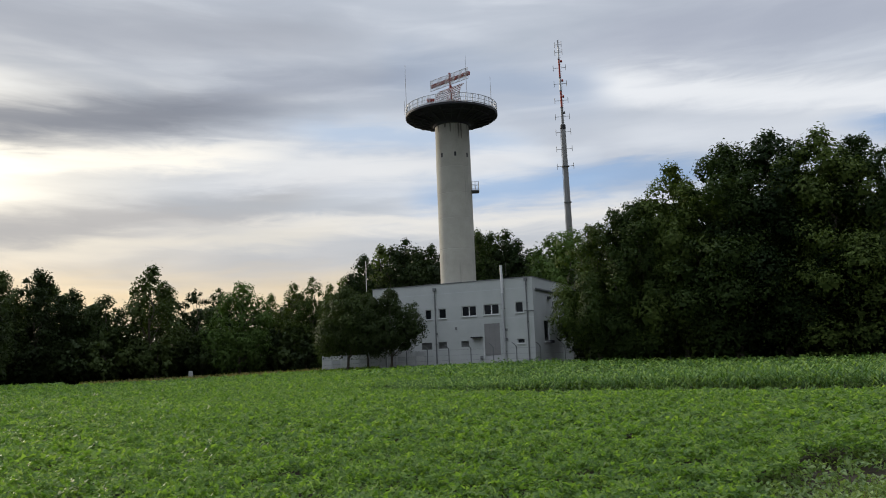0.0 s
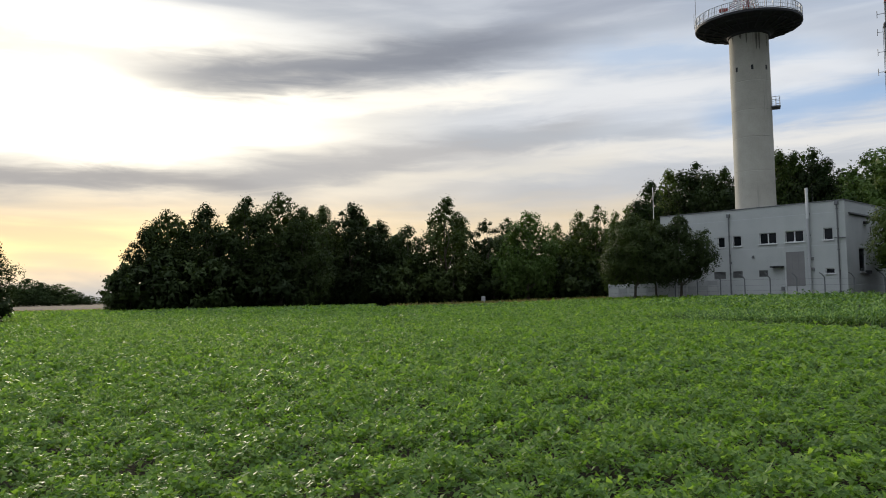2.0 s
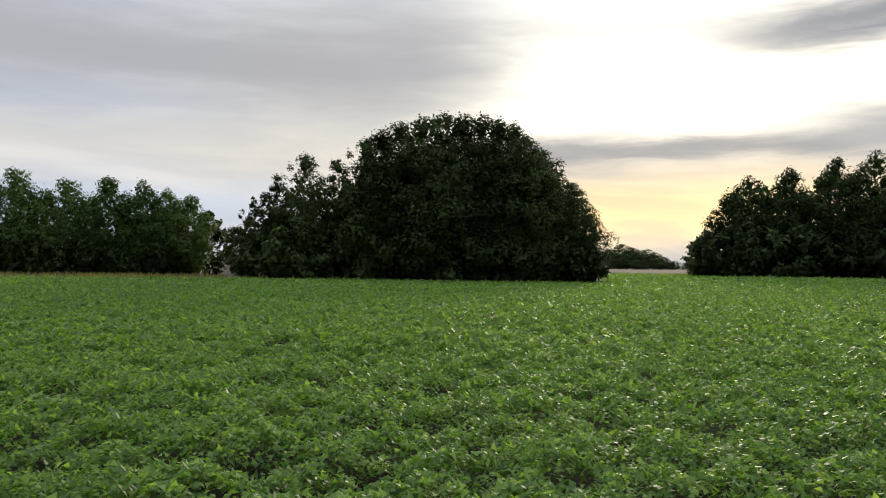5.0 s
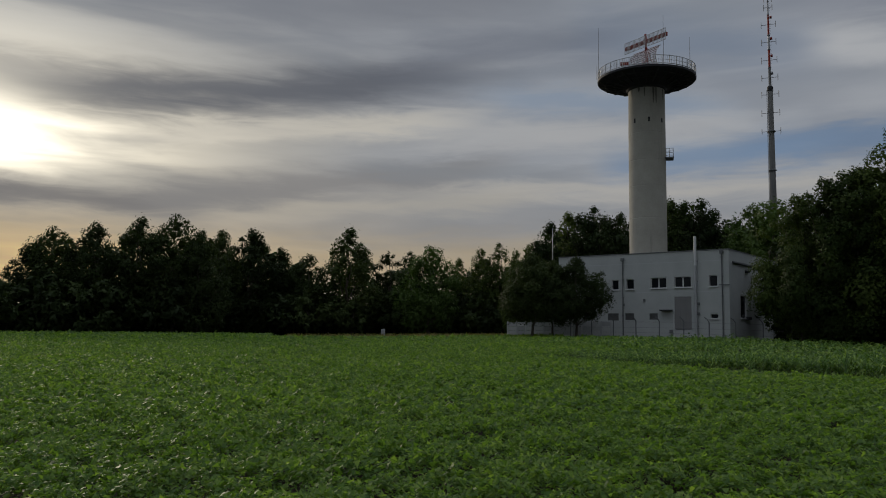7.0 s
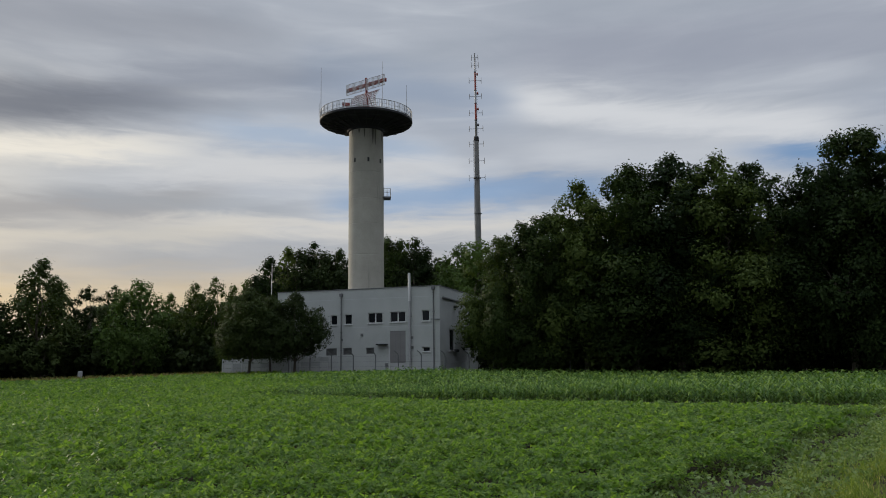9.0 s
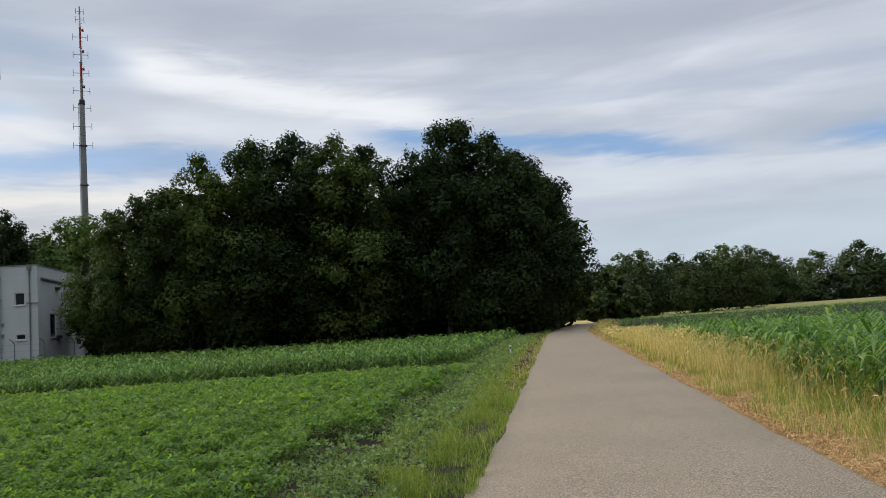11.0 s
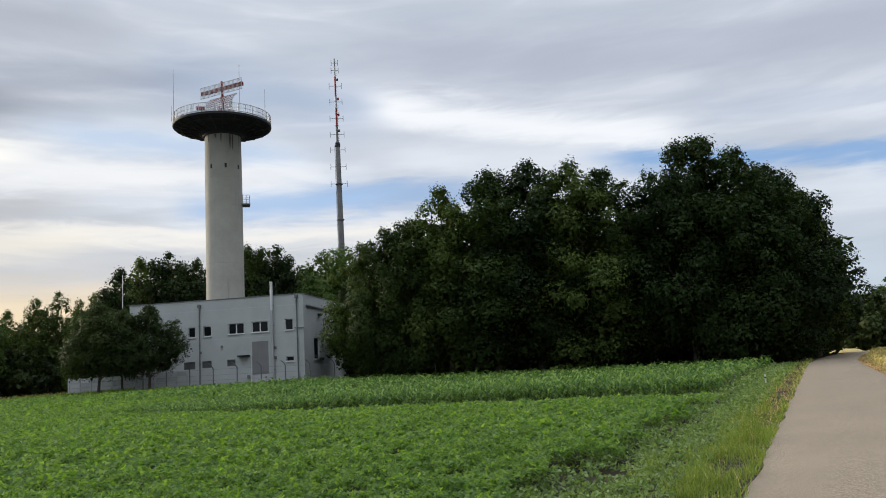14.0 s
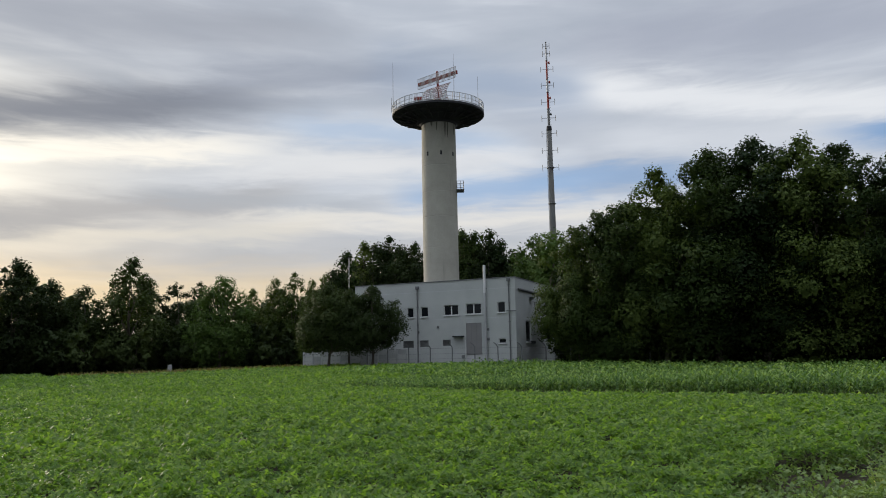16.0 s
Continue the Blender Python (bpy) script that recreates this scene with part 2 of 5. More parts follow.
M = {
    "asphalt": material("asphalt", [(0.122, 0.097, 0.069), (0.230, 0.184, 0.131), (0.37, 0.30, 0.216)], 0.45, 0.9, 0.2, 60,
                        stains=((0.215, 0.176, 0.130), 0.25, 0.45, 0.85, (1, 1, 1)), grain=0.9, spec=0.15, span=(0.38, 0.62)),
    "soy": material("crop_leaf", [(0.026, 0.062, 0.017), (0.078, 0.146, 0.034), (0.142, 0.225, 0.055), (0.30, 0.39, 0.13)], 0.22, 0.5, 0, 2.6, island=0.5, through_light=0.5, spec=0.16, grain=0.5),
    "weed": material("weed_leaf", [(0.05, 0.09, 0.028), (0.135, 0.20, 0.070), (0.30, 0.37, 0.16)], 0.8, 0.5, 0, 5, island=0.5, through_light=0.35, spec=0.16),
    "corn": material("corn_leaf", [(0.023, 0.062, 0.016), (0.080, 0.155, 0.036), (0.25, 0.35, 0.105)], 0.3, 0.5, 0, 3, island=0.6, through_light=0.36, spec=0.1),
    "corn_young": material("young_corn_leaf", [(0.020, 0.052, 0.012), (0.070, 0.135, 0.029), (0.24, 0.33, 0.095)], 0.3, 0.5, 0, 3, island=0.65, through_light=0.34, spec=0.1),
    "grass": material("verge_grass", [(0.070, 0.115, 0.022), (0.150, 0.205, 0.042), (0.36, 0.38, 0.13)], 0.9, 0.6, 0, 6, island=0.5, through_light=0.4, spec=0.1),
    "dry": material("dry_grass", [(0.18, 0.17, 0.07), (0.42, 0.34, 0.16), (0.78, 0.62, 0.35)], 0.7, 0.7, 0, 6, island=0.6, through_light=0.35, spec=0.1),
    "straw": material("straw", [(0.22, 0.13, 0.055), (0.42, 0.25, 0.11), (0.62, 0.42, 0.20)], 1.6, 0.9, 0.6, 22, island=0.3, spec=0.1, grain=0.5),
    "leaf": material("tree_leaf", [(0.016, 0.026, 0.009), (0.028, 0.043, 0.014), (0.052, 0.073, 0.023)], 0.16, 0.6, 0, 2, island=0.3, through_light=0.17, per="object", spec=0.08),
    # leaf tones made paler and bluer: the haze of distance put into the colour
    "leaf_far_haze": material("tree_leaf_far_haze", [(0.038, 0.060, 0.024), (0.059, 0.086, 0.032), (0.086, 0.116, 0.045)], 0.1, 0.6, 0, 2, island=0.4, through_light=0.17, per="object", spec=0.08),
    "leaf_edge": material("tree_leaf_edge", [(0.013, 0.026, 0.008), (0.032, 0.053, 0.013), (0.082, 0.114, 0.027)], 0.14, 0.6, 0, 2, island=0.3, through_light=0.2, per="object", spec=0.08),
    "leaf_light": material("tree_leaf_light", [(0.035, 0.062, 0.016), (0.056, 0.095, 0.023), (0.082, 0.13, 0.035)], 0.2, 0.6, 0, 2, island=0.4, through_light=0.17, per="object", spec=0.08),
    "bark": material("bark", [(0.06, 0.05, 0.04), (0.11, 0.095, 0.075)], 1.2, 0.9, 0.8, 9),
    "concrete": material("concrete", [(0.28, 0.275, 0.235), (0.35, 0.34, 0.295), (0.41, 0.40, 0.35)], 0.35, 0.85, 0.15, 9,
                         stains=((0.19, 0.185, 0.165), 1.1, 0.56, 0.80, (1.6, 1.6, 0.10))),
    "wall": material("white_render", [(0.34, 0.36, 0.355), (0.40, 0.42, 0.412), (0.44, 0.46, 0.45)], 0.4, 0.85, 0.1, 14,
                     stains=((0.35, 0.365, 0.36), 0.5, 0.56, 0.8, (1.2, 1.2, 0.3))),
    "steel": material("grey_steel", [(0.12, 0.125, 0.13), (0.18, 0.185, 0.19)], 1.5, 0.6, 0.1, 20, metal=0.3),
    "galv": material("galvanised", [(0.34, 0.35, 0.36), (0.44, 0.45, 0.46)], 1.5, 0.5, 0.0, 20, metal=0.3),
    "dark": material("dark_steel", [(0.018, 0.019, 0.022), (0.03, 0.031, 0.034)], 0.8, 0.7, 0.1, 12),
    "ribs": material("rib_steel", [(0.03, 0.031, 0.034), (0.05, 0.052, 0.055)], 0.8, 0.7, 0.1, 12),
    "red": material("red_paint", [(0.22, 0.028, 0.022), (0.30, 0.045, 0.03)], 1.0, 0.55, 0.05, 15),
    "white": material("white_paint", [(0.48, 0.48, 0.47), (0.58, 0.58, 0.57)], 1.0, 0.55, 0.05, 15),
    "door": material("grey_door", [(0.17, 0.168, 0.168), (0.21, 0.207, 0.207)], 0.8, 0.6, 0.05, 10),
    "frame": material("window_frame", [(0.52, 0.53, 0.53), (0.60, 0.61, 0.61)], 1.0, 0.5),
    "board": material("pale_board", [(0.30, 0.31, 0.31), (0.42, 0.43, 0.42)], 0.8, 0.8, 0.1, 9, per="object"),
    "roofing": material("roofing", [(0.14, 0.14, 0.14), (0.2, 0.2, 0.2)], 0.5, 0.9, 0.2, 12),
    "louvre": material("louvre_grey", [(0.13, 0.133, 0.135), (0.17, 0.173, 0.175)], 0.8, 0.6),
}


def glass_material():
    m = bpy.data.materials.new("dark_glass")
    m.use_nodes = True
    g = Nodes(m.node_tree)
    bs = g.add("ShaderNodeBsdfPrincipled", {"Base Color": (0.010, 0.012, 0.014, 1), "Roughness": 0.15, "Specular IOR Level": 0.15})
    g.add("ShaderNodeOutputMaterial", {0: bs.outputs[0]})
    return m


M["glass"] = glass_material()

# ---- building blocks ----


def link_mesh(name, me, mat, parent=None, label=""):
    me.materials.append(mat)
    ob = new(name, me)
    if parent is not None:
        ob.parent = parent
    if label:
        ob["label"] = label
    return ob


def part(name, bm, mat, parent=None, label="", smooth=False):
    me = bpy.data.meshes.new(name)
    bm.to_mesh(me)
    bm.free()
    if smooth:
        me.shade_smooth()
    return link_mesh(name, me, mat, parent, label)


def raw_mesh(name, verts, faces, smooth=False):
    """A mesh from arrays of corners and of four-cornered faces."""
    verts, faces = np.asarray(verts, np.float32), np.asarray(faces, np.int32)
    me = bpy.data.meshes.new(name)
    me.vertices.add(len(verts))
    me.vertices.foreach_set("co", verts.ravel())
    k = faces.shape[1]
    me.loops.add(faces.size)
    me.loops.foreach_set("vertex_index", faces.ravel())
    me.polygons.add(len(faces))
    me.polygons.foreach_set("loop_start", np.arange(0, faces.size, k, dtype=np.int32))
    me.update(calc_edges=True)
    if smooth:
        me.shade_smooth()
    return me


def empty(name, x=0, y=0, z=0, rz=0, label="", category="", group="", kind=""):
    ob = new(name)
    ob.matrix_basis = pose(x, y, z, 0, 0, rz)
    return tagged(ob, label, category, group, kind)


def box(bm, lo, hi, bevel=0.0):
    """Adds a box from corner to corner, its edges rounded by bevel."""
    made = bmesh.ops.create_cube(bm, size=1.0)["verts"]
    for v in made:
        v.co = Vector([(a + b) / 2 + c * (b - a) for a, b, c in zip(lo, hi, v.co)])
    if bevel:
        edges = list({e for v in made for e in v.link_edges})
        bmesh.ops.bevel(bm, geom=edges, offset=bevel, segments=2, affect="EDGES", profile=0.5)
    return bm


def tube(bm, a, b, r1, r2=None, sides=10):
    a, b = Vector(a), Vector(b)
    r2 = r1 if r2 is None else r2
    turn = (b - a).to_track_quat("Z", "Y").to_matrix()
    rings = []
    for p, r in ((a, r1), (b, r2)):
        rings.append([bm.verts.new(p + turn @ Vector((r * math.cos(t), r * math.sin(t), 0)))
                      for t in (2 * math.pi * i / sides for i in range(sides))])
    for i in range(sides):
        j = (i + 1) % sides
        bm.faces.new((rings[0][i], rings[0][j], rings[1][j], rings[1][i]))
    bm.faces.new(rings[0][::-1])
    bm.faces.new(rings[1])
    return bm


def lathe(bm, outline, sides=64):
    """Turns an outline of (radius, height) round the z axis."""
    rings = []
    for r, z in outline:
        rings.append([bm.verts.new((r * math.cos(2 * math.pi * i / sides), r * math.sin(2 * math.pi * i / sides), z)) for i in range(sides)])
    for a, b in zip(rings, rings[1:]):
        for i in range(sides):
            j = (i + 1) % sides
            bm.faces.new((a[i], a[j], b[j], b[i]))
    bm.faces.new(rings[0][::-1])
    bm.faces.new(rings[-1])
    return bm


# ---- the lie of the land ----
# Road axes: u runs along the road, w to its right; the road heads 42 degrees east of the tower's direction
ROAD = radians(42.0)
UX, UY, WX, WY = math.sin(ROAD), math.cos(ROAD), math.cos(ROAD), -math.sin(ROAD)


def on_road(u, w):
    return u * UX + w * WX, u * UY + w * WY


def smooth(x, lo, hi):
    t = np.clip((np.asarray(x, float) - lo) / (hi - lo), 0, 1)
    return t * t * (3 - 2 * t)


def land(x, y):
    """Height of the ground: nearly flat, with a gentle rise towards the tower."""
    x, y = np.asarray(x, float), np.asarray(y, float)
    r = np.hypot(x, y)
    az = np.degrees(np.arctan2(x, y))
    z = 0.62 * smooth(r, 30, 82) * np.exp(-(az / 17.0) ** 2) + 0.3 * smooth(r, 45, 105) + 0.3 * smooth(r, 110, 220)
    swell = 0.05 * np.sin(x * 0.11 + 1.3) * np.cos(y * 0.09) * smooth(r, 12, 40)
    return z + swell


def bend(u):
    """How far the road has swung to the right, u metres along it."""
    return 0.0022 * np.maximum(np.asarray(u, float) - 62.0, 0) ** 2


def build_ground():
    rings = np.concatenate([[0.5], np.geomspace(1.5, 140, 70), np.geomspace(160, 4000, 22)])
    n = 180
    ang = np.linspace(0, 2 * np.pi, n, endpoint=False)
    X, Y = np.outer(rings, np.sin(ang)), np.outer(rings, np.cos(ang))
    Z = land(X, Y) - 0.03
    verts = np.stack([X, Y, Z], -1).reshape(-1, 3)
    i, j = np.meshgrid(np.arange(len(rings) - 1), np.arange(n), indexing="ij")
    faces = np.stack([i * n + j, (i + 1) * n + j, (i + 1) * n + (j + 1) % n, i * n + (j + 1) % n], -1).reshape(-1, 4)[:, ::-1]
    verts = np.vstack([verts, [[0, 0, float(land(0, 0)) - 0.03]]])
    me = raw_mesh("ground", verts, faces, True)
    bm = bmesh.new()
    bm.from_mesh(me)
    bm.verts.ensure_lookup_table()
    c = bm.verts[len(verts) - 1]
    for k in range(n):
        bm.faces.new((c, bm.verts[(k + 1) % n], bm.verts[k]))
    bmesh.ops.recalc_face_normals(bm, faces=bm.faces)
    bm.to_mesh(me)
    bm.free()
    tagged(link_mesh("ground", me, M["ground"]), "dark soil and stubbly grass under the crops", "ground", kind="structure")


def build_road():
    us = np.concatenate([np.arange(-40, 62, 0.4), np.arange(62, 170, 1.5)])
    rng = np.random.default_rng(5)
    ragl = 0.012 * rng.standard_normal(len(us)) + 0.04 * np.sin(us * 0.7) + 0.03 * np.sin(us * 2.3)
    ragr = 0.012 * rng.standard_normal(len(us)) + 0.04 * np.sin(us * 0.9 + 1) + 0.03 * np.sin(us * 2.9)
    ws = np.linspace(0, 1, 9)
    rows = []
    for k, u in enumerate(us):
        left, right = -1.0 + ragl[k] + bend(u), 2.72 + ragr[k] + bend(u)
        for s in ws:
            w = left + (right - left) * s
            x, y = on_road(u, w)
            crown = 0.035 * (1 - (2 * s - 1) ** 2)
            edge = -0.05 if s in (0.0, 1.0) else 0.0
            rows.append((x, y, float(land(x, y)) + 0.012 + crown + edge))
    n = len(ws)
    i, j = np.meshgrid(np.arange(len(us) - 1), np.arange(n - 1), indexing="ij")
    faces = np.stack([i * n + j, i * n + j + 1, (i + 1) * n + j + 1, (i + 1) * n + j], -1).reshape(-1, 4)
    me = raw_mesh("road", rows, faces, True)
    tagged(link_mesh("road", me, M["asphalt"]), "narrow worn grey asphalt farm road with ragged edges", "road", kind="structure")


M["ground"] = material("ground", [(0.020, 0.017, 0.012), (0.036, 0.030, 0.021), (0.070, 0.058, 0.040)], 0.5, 0.95, 0.8, 9, spec=0.05)
build_ground()
build_road()

# ---- crops, grass and weeds ----


def scatter(rng, n, u0, u1, w0, w1):
    u, w = rng.uniform(u0, u1, n), rng.uniform(w0, w1, n)
    x, y = on_road(u, w)
    return np.asarray(x), np.asarray(y), u, w


def leaves(rng, x, y, z, size, droop=0.35, slim=0.6):
    """Folded four-cornered leaves at the places given, each turned and tilted its own way."""
    n = len(x)
    head, tip = rng.uniform(0, 2 * np.pi, n), rng.normal(0, droop, n)
    roll = rng.normal(0, droop, n)
    L = size * rng.uniform(0.7, 1.3, n)
    ax = np.stack([np.cos(head) * np.cos(tip), np.sin(head) * np.cos(tip), np.sin(tip)], 1)
    side = np.stack([-np.sin(head) * np.cos(roll), np.cos(head) * np.cos(roll), np.sin(roll)], 1)
    c = np.stack([x, y, z], 1)
    Lc = L[:, None]
    up = np.array([0, 0, 1.0])
    v = np.stack([c - ax * Lc * 0.5, c + side * Lc * slim * 0.5 + up * Lc * 0.1, c + ax * Lc * 0.5 - up * Lc * 0.08,
                  c - side * Lc * slim * 0.5 + up * Lc * 0.1], 1).reshape(-1, 3)
    return v, np.arange(4 * n).reshape(n, 4)


def leaflets(rng, x, y, z, size, tilt):
    """Small three-cornered leaflets that lie roughly flat, each turned and tilted its own way."""
    n = len(x)
    h = rng.uniform(0, 2 * np.pi, n)
    a = np.stack([np.cos(h), np.sin(h), rng.normal(0, tilt, n)], 1)
    b = np.stack([-np.sin(h), np.cos(h), rng.normal(0, tilt, n)], 1)
    L = (size * rng.uniform(0.65, 1.4, n))[:, None]
    c = np.stack([x, y, z], 1)
    v = np.stack([c - a * L * 0.5, c + a * L * 0.25 + b * L * 0.48, c + a * L * 0.4 - b * L * 0.42], 1).reshape(-1, 3)
    return v, np.arange(3 * n).reshape(n, 3)


def small_leaves(rng, p, size, face):
    """Three-cornered leaves that lie roughly square to the directions in face."""
    n = len(p)
    face = face + 0.42 * rng.normal(0, 1, (n, 3))
    face /= np.linalg.norm(face, axis=1)[:, None] + 1e-9
    a = np.cross(face, rng.normal(0, 1, (n, 3)))
    a /= np.linalg.norm(a, axis=1)[:, None] + 1e-9
    b = np.cross(face, a)
    b /= np.linalg.norm(b, axis=1)[:, None] + 1e-9
    L = (size * rng.uniform(0.6, 1.35, n))[:, None]
    v = np.stack([p - a * L * 0.55 - b * L * 0.12, p + a * L * 0.6 - b * L * 0.3, p + a * L * 0.1 + b * L * 0.5], 1).reshape(-1, 3)
    return v, np.arange(3 * n).reshape(n, 3)


def lumps(x, y, s):
    """A cheap rolling unevenness between 0 and 1."""
    a = np.sin(x * 1.9 / s + 0.7 * np.sin(y * 1.3 / s)) * np.cos(y * 1.7 / s + 0.8 * np.sin(x * 0.9 / s))
    b = np.sin(x * 4.3 / s + y * 2.9 / s) * np.cos(y * 3.7 / s - x * 1.1 / s)
    return 0.5 + 0.33 * a + 0.17 * b


CORN_EDGE = 28.9  # the strip of young corn begins here, square to the road


def soy_field():
    rng = np.random.default_rng(11)
    vs, fs, base = [], [], 0
    for r0, r1, per, size in ((3.5, 7, 2600, 0.044), (7, 13, 1700, 0.052), (13, 24, 520, 0.085), (24, 45, 220, 0.112), (45, 75, 70, 0.185), (75, 130, 17, 0.36)):
        a0, a1 = radians(-98), radians(38)
        n = int(per * (a1 - a0) / 2 * (r1 * r1 - r0 * r0))
        r = np.sqrt(rng.uniform(r0 * r0, r1 * r1, n))
        a = rng.uniform(a0, a1, n)
        x, y = r * np.sin(a), r * np.cos(a)
        u, w = x * UX + y * UY, x * WX + y * WY
        az = np.degrees(a)
        stop = np.where(az > -26, 85, np.where(az > -40, 104, np.where(az > -50.5, 118, np.where(az > -77, 66, 62))))
        stop = np.where((az > -5) & (az < 40), 76, stop)
        rag = 0.28 * np.sin(u * 1.1) + 0.22 * np.sin(u * 2.7 + 1) + 0.3 * (lumps(x, y, 0.5) - 0.5) + 0.12
        keep = (w < -3.3 + rag) & (r < stop) & ((u < CORN_EDGE - 1.3) | (w < -33 + 3 * (lumps(x, y, 2.0) - 0.5)))
        hill = lumps(x, y, 0.27) * 0.6 + lumps(x + 40, y, 0.75) * 0.4
        keep &= rng.uniform(0, 1, n) < 0.15 + 1.3 * hill
        x, y, hill = x[keep], y[keep], hill[keep]
        big = lumps(x, y, 3.1)
        top = (0.06 + 0.42 * hill + 0.06 * big) * (1 - 0.65 * smooth(w[keep], -32, -20) * (1 - smooth(CORN_EDGE - 1.2 - u[keep], 0, 3.5)))
        z = land(x, y) + top * rng.uniform(0.45, 1.0, len(x)) ** 0.6
        v, f = leaflets(rng, x, y, z, size, 0.5)
        vs.append(v), fs.append(f + base)
        base += len(v)
    ob = link_mesh("bean_field", raw_mesh("bean_field", np.vstack(vs), np.vstack(fs)), M["soy"])
    tagged(ob, "dense low green bean crop covering the field", "crop", kind="stuff")


def blades(rng, x, y, z, h, width, lean=0.35, segs=2):
    """Bent narrow blades of grass: a strip of segs pieces each."""
    n = len(x)
    head = rng.uniform(0, 2 * np.pi, n)
    out = np.stack([np.cos(head), np.sin(head)], 1) * (rng.uniform(0.1, 1.0, n) * lean * h)[:, None]
    side = np.stack([-np.sin(head), np.cos(head)], 1) * (width * rng.uniform(0.6, 1.3, n))[:, None]
    rows = []
    for k in range(segs + 1):
        s = k / segs
        c = np.stack([x, y], 1) + out * s * s
        wd = side * (1 - 0.85 * s) * 0.5
        zz = (z + h * (s - 0.12 * s * s))[:, None]
        rows.append(np.hstack([c - wd, zz]))
        rows.append(np.hstack([c + wd, zz]))
    k = len(rows)
    v = np.stack(rows, 1).reshape(-1, 3)
    b = (np.arange(n) * k)[:, None]
    f = np.vstack([b + np.array([2 * q, 2 * q + 1, 2 * q + 3, 2 * q + 2]) for q in range(segs)])
    return v, f


def patch(name, mat, label, category, pieces):
    vs, fs, base = [], [], 0
    for v, f in pieces:
        vs.append(v), fs.append(f + base)
        base += len(v)
    ob = link_mesh(name, raw_mesh(name, np.vstack(vs), np.vstack(fs)), mat)
    return tagged(ob, label, category, kind="stuff")


def verges():
    rng = np.random.default_rng(21)
    pieces, brown = [], []
    for u0, u1, per, wd in ((-9, -1, 400, 0.012), (-1, 9, 2300, 0.007), (9, 20, 1200, 0.011), (20, 45, 320, 0.022), (45, 80, 90, 0.05)):
        n = int(per * (u1 - u0) * 1.5)
        x, y, u, w = scatter(rng, n, u0, u1, -2.35, -0.9)
        w = w + bend(u)
        x, y = on_road(u, w)
        clump = 0.5 * lumps(x, y, 0.36) + 0.5 * lumps(x + 9, y + 2, 0.9)
        off = bend(u) - w
        bare = 0.22 * smooth(u, 17, 30) * (1 - smooth(off, 1.5, 2.0))
        keep = (rng.uniform(0, 1, n) < 2.6 * (clump - 0.22 - bare - 0.34 * smooth(off, 1.6, 2.2))) & (-off < -0.90 + 0.10 * np.sin(u * 1.7) + 0.08 * np.sin(u * 4.1) + 0.08 * rng.standard_normal(n))
        x, y, clump, u = x[keep], y[keep], clump[keep], u[keep]
        h = (0.05 + 0.62 * clump ** 2.6) * rng.uniform(0.35, 1.3, len(x))
        dead = rng.uniform(0, 1, len(x)) < 0.07 + 0.35 * smooth(u, 15, 28)
        for sel, out in ((~dead, pieces), (dead, brown)):
            out.append(blades(rng, x[sel], y[sel], land(x[sel], y[sel]) - 0.03, h[sel] * (1 if out is pieces else 0.8), wd, 1.3))
    patch("dead_grass", M["dry"], "dry stems among the green grass of the road edge", "grass", brown)
    patch("verge_grass", M["grass"], "fresh green grass tufts along the road edge", "grass", pieces)
    pieces = []
    for u0, u1, per, size in ((-9, -1, 250, 0.09), (-1, 10, 800, 0.068), (10, 20, 450, 0.088), (20, 34, 190, 0.13), (34, 70, 60, 0.2)):
        n = int(per * (u1 - u0) * 2.6)
        x, y, u, w = scatter(rng, n, u0, u1, -3.8, -1.6)
        clump = lumps(x + 3.3, y, 0.38)
        keep = rng.uniform(0, 1, n) < 2.6 * (0.6 * clump + 0.4 * lumps(x, y + 4, 1.1) - 0.31)
        x, y, clump = x[keep], y[keep], clump[keep]
        z = land(x, y) - 0.02 + 0.24 * clump * rng.uniform(0.1, 1, len(x))
        pieces.append(leaves(rng, x, y, z, size, 0.6, 0.5))
    patch("weed_strip", M["weed"], "pale green trampled weeds on bare soil at the field edge", "weeds", pieces)
    # right verge: short mixed grass with clumps of tall dry stalks over straw
    pieces, green, litter = [], [], []
    for u0, u1, per, wd in ((-12, -4, 250, 0.014), (-4, 9, 1250, 0.0062), (9, 20, 750, 0.010), (20, 45, 260, 0.020), (45, 95, 80, 0.045)):
        n = int(per * (u1 - u0) * 2.4)
        x, y, u, w = scatter(rng, n, u0, u1, 2.66, 4.6)
        edge = 0.16 * np.sin(u * 1.3) + 0.12 * np.sin(u * 3.1 + 1)
        clump = lumps(x, y, 0.75)
        inner = smooth(w + edge, 2.55, 2.95)
        keep = rng.uniform(0, 1, n) < (0.3 + 0.68 * smooth(clump, 0.22, 0.7)) * (0.15 + 0.85 * inner)
        u, w, clump, inner = u[keep], w[keep], clump[keep], inner[keep]
        x, y = on_road(u, w + bend(u))
        n = len(x)
        z = land(x, y) - 0.03
        tall = (rng.uniform(0, 1, n) < 0.015 + 0.13 * smooth(lumps(x + 6, y, 0.5), 0.55, 0.8) + 0.45 * smooth(u, 11, 20)) & (w > 3.15)
        h = np.where(tall, rng.uniform(0.5, 1.05, n) * (0.7 + 0.3 * inner), (0.06 + 0.33 * inner * (0.3 + 0.7 * lumps(x, y, 0.42))) * rng.uniform(0.4, 1.25, n))
        h *= 1 - 0.45 * smooth(u, 34, 50)
        g = (rng.uniform(0, 1, n) < 0.32 + 0.55 * smooth(lumps(x, y + 5, 0.8), 0.35, 0.7)) & ~tall
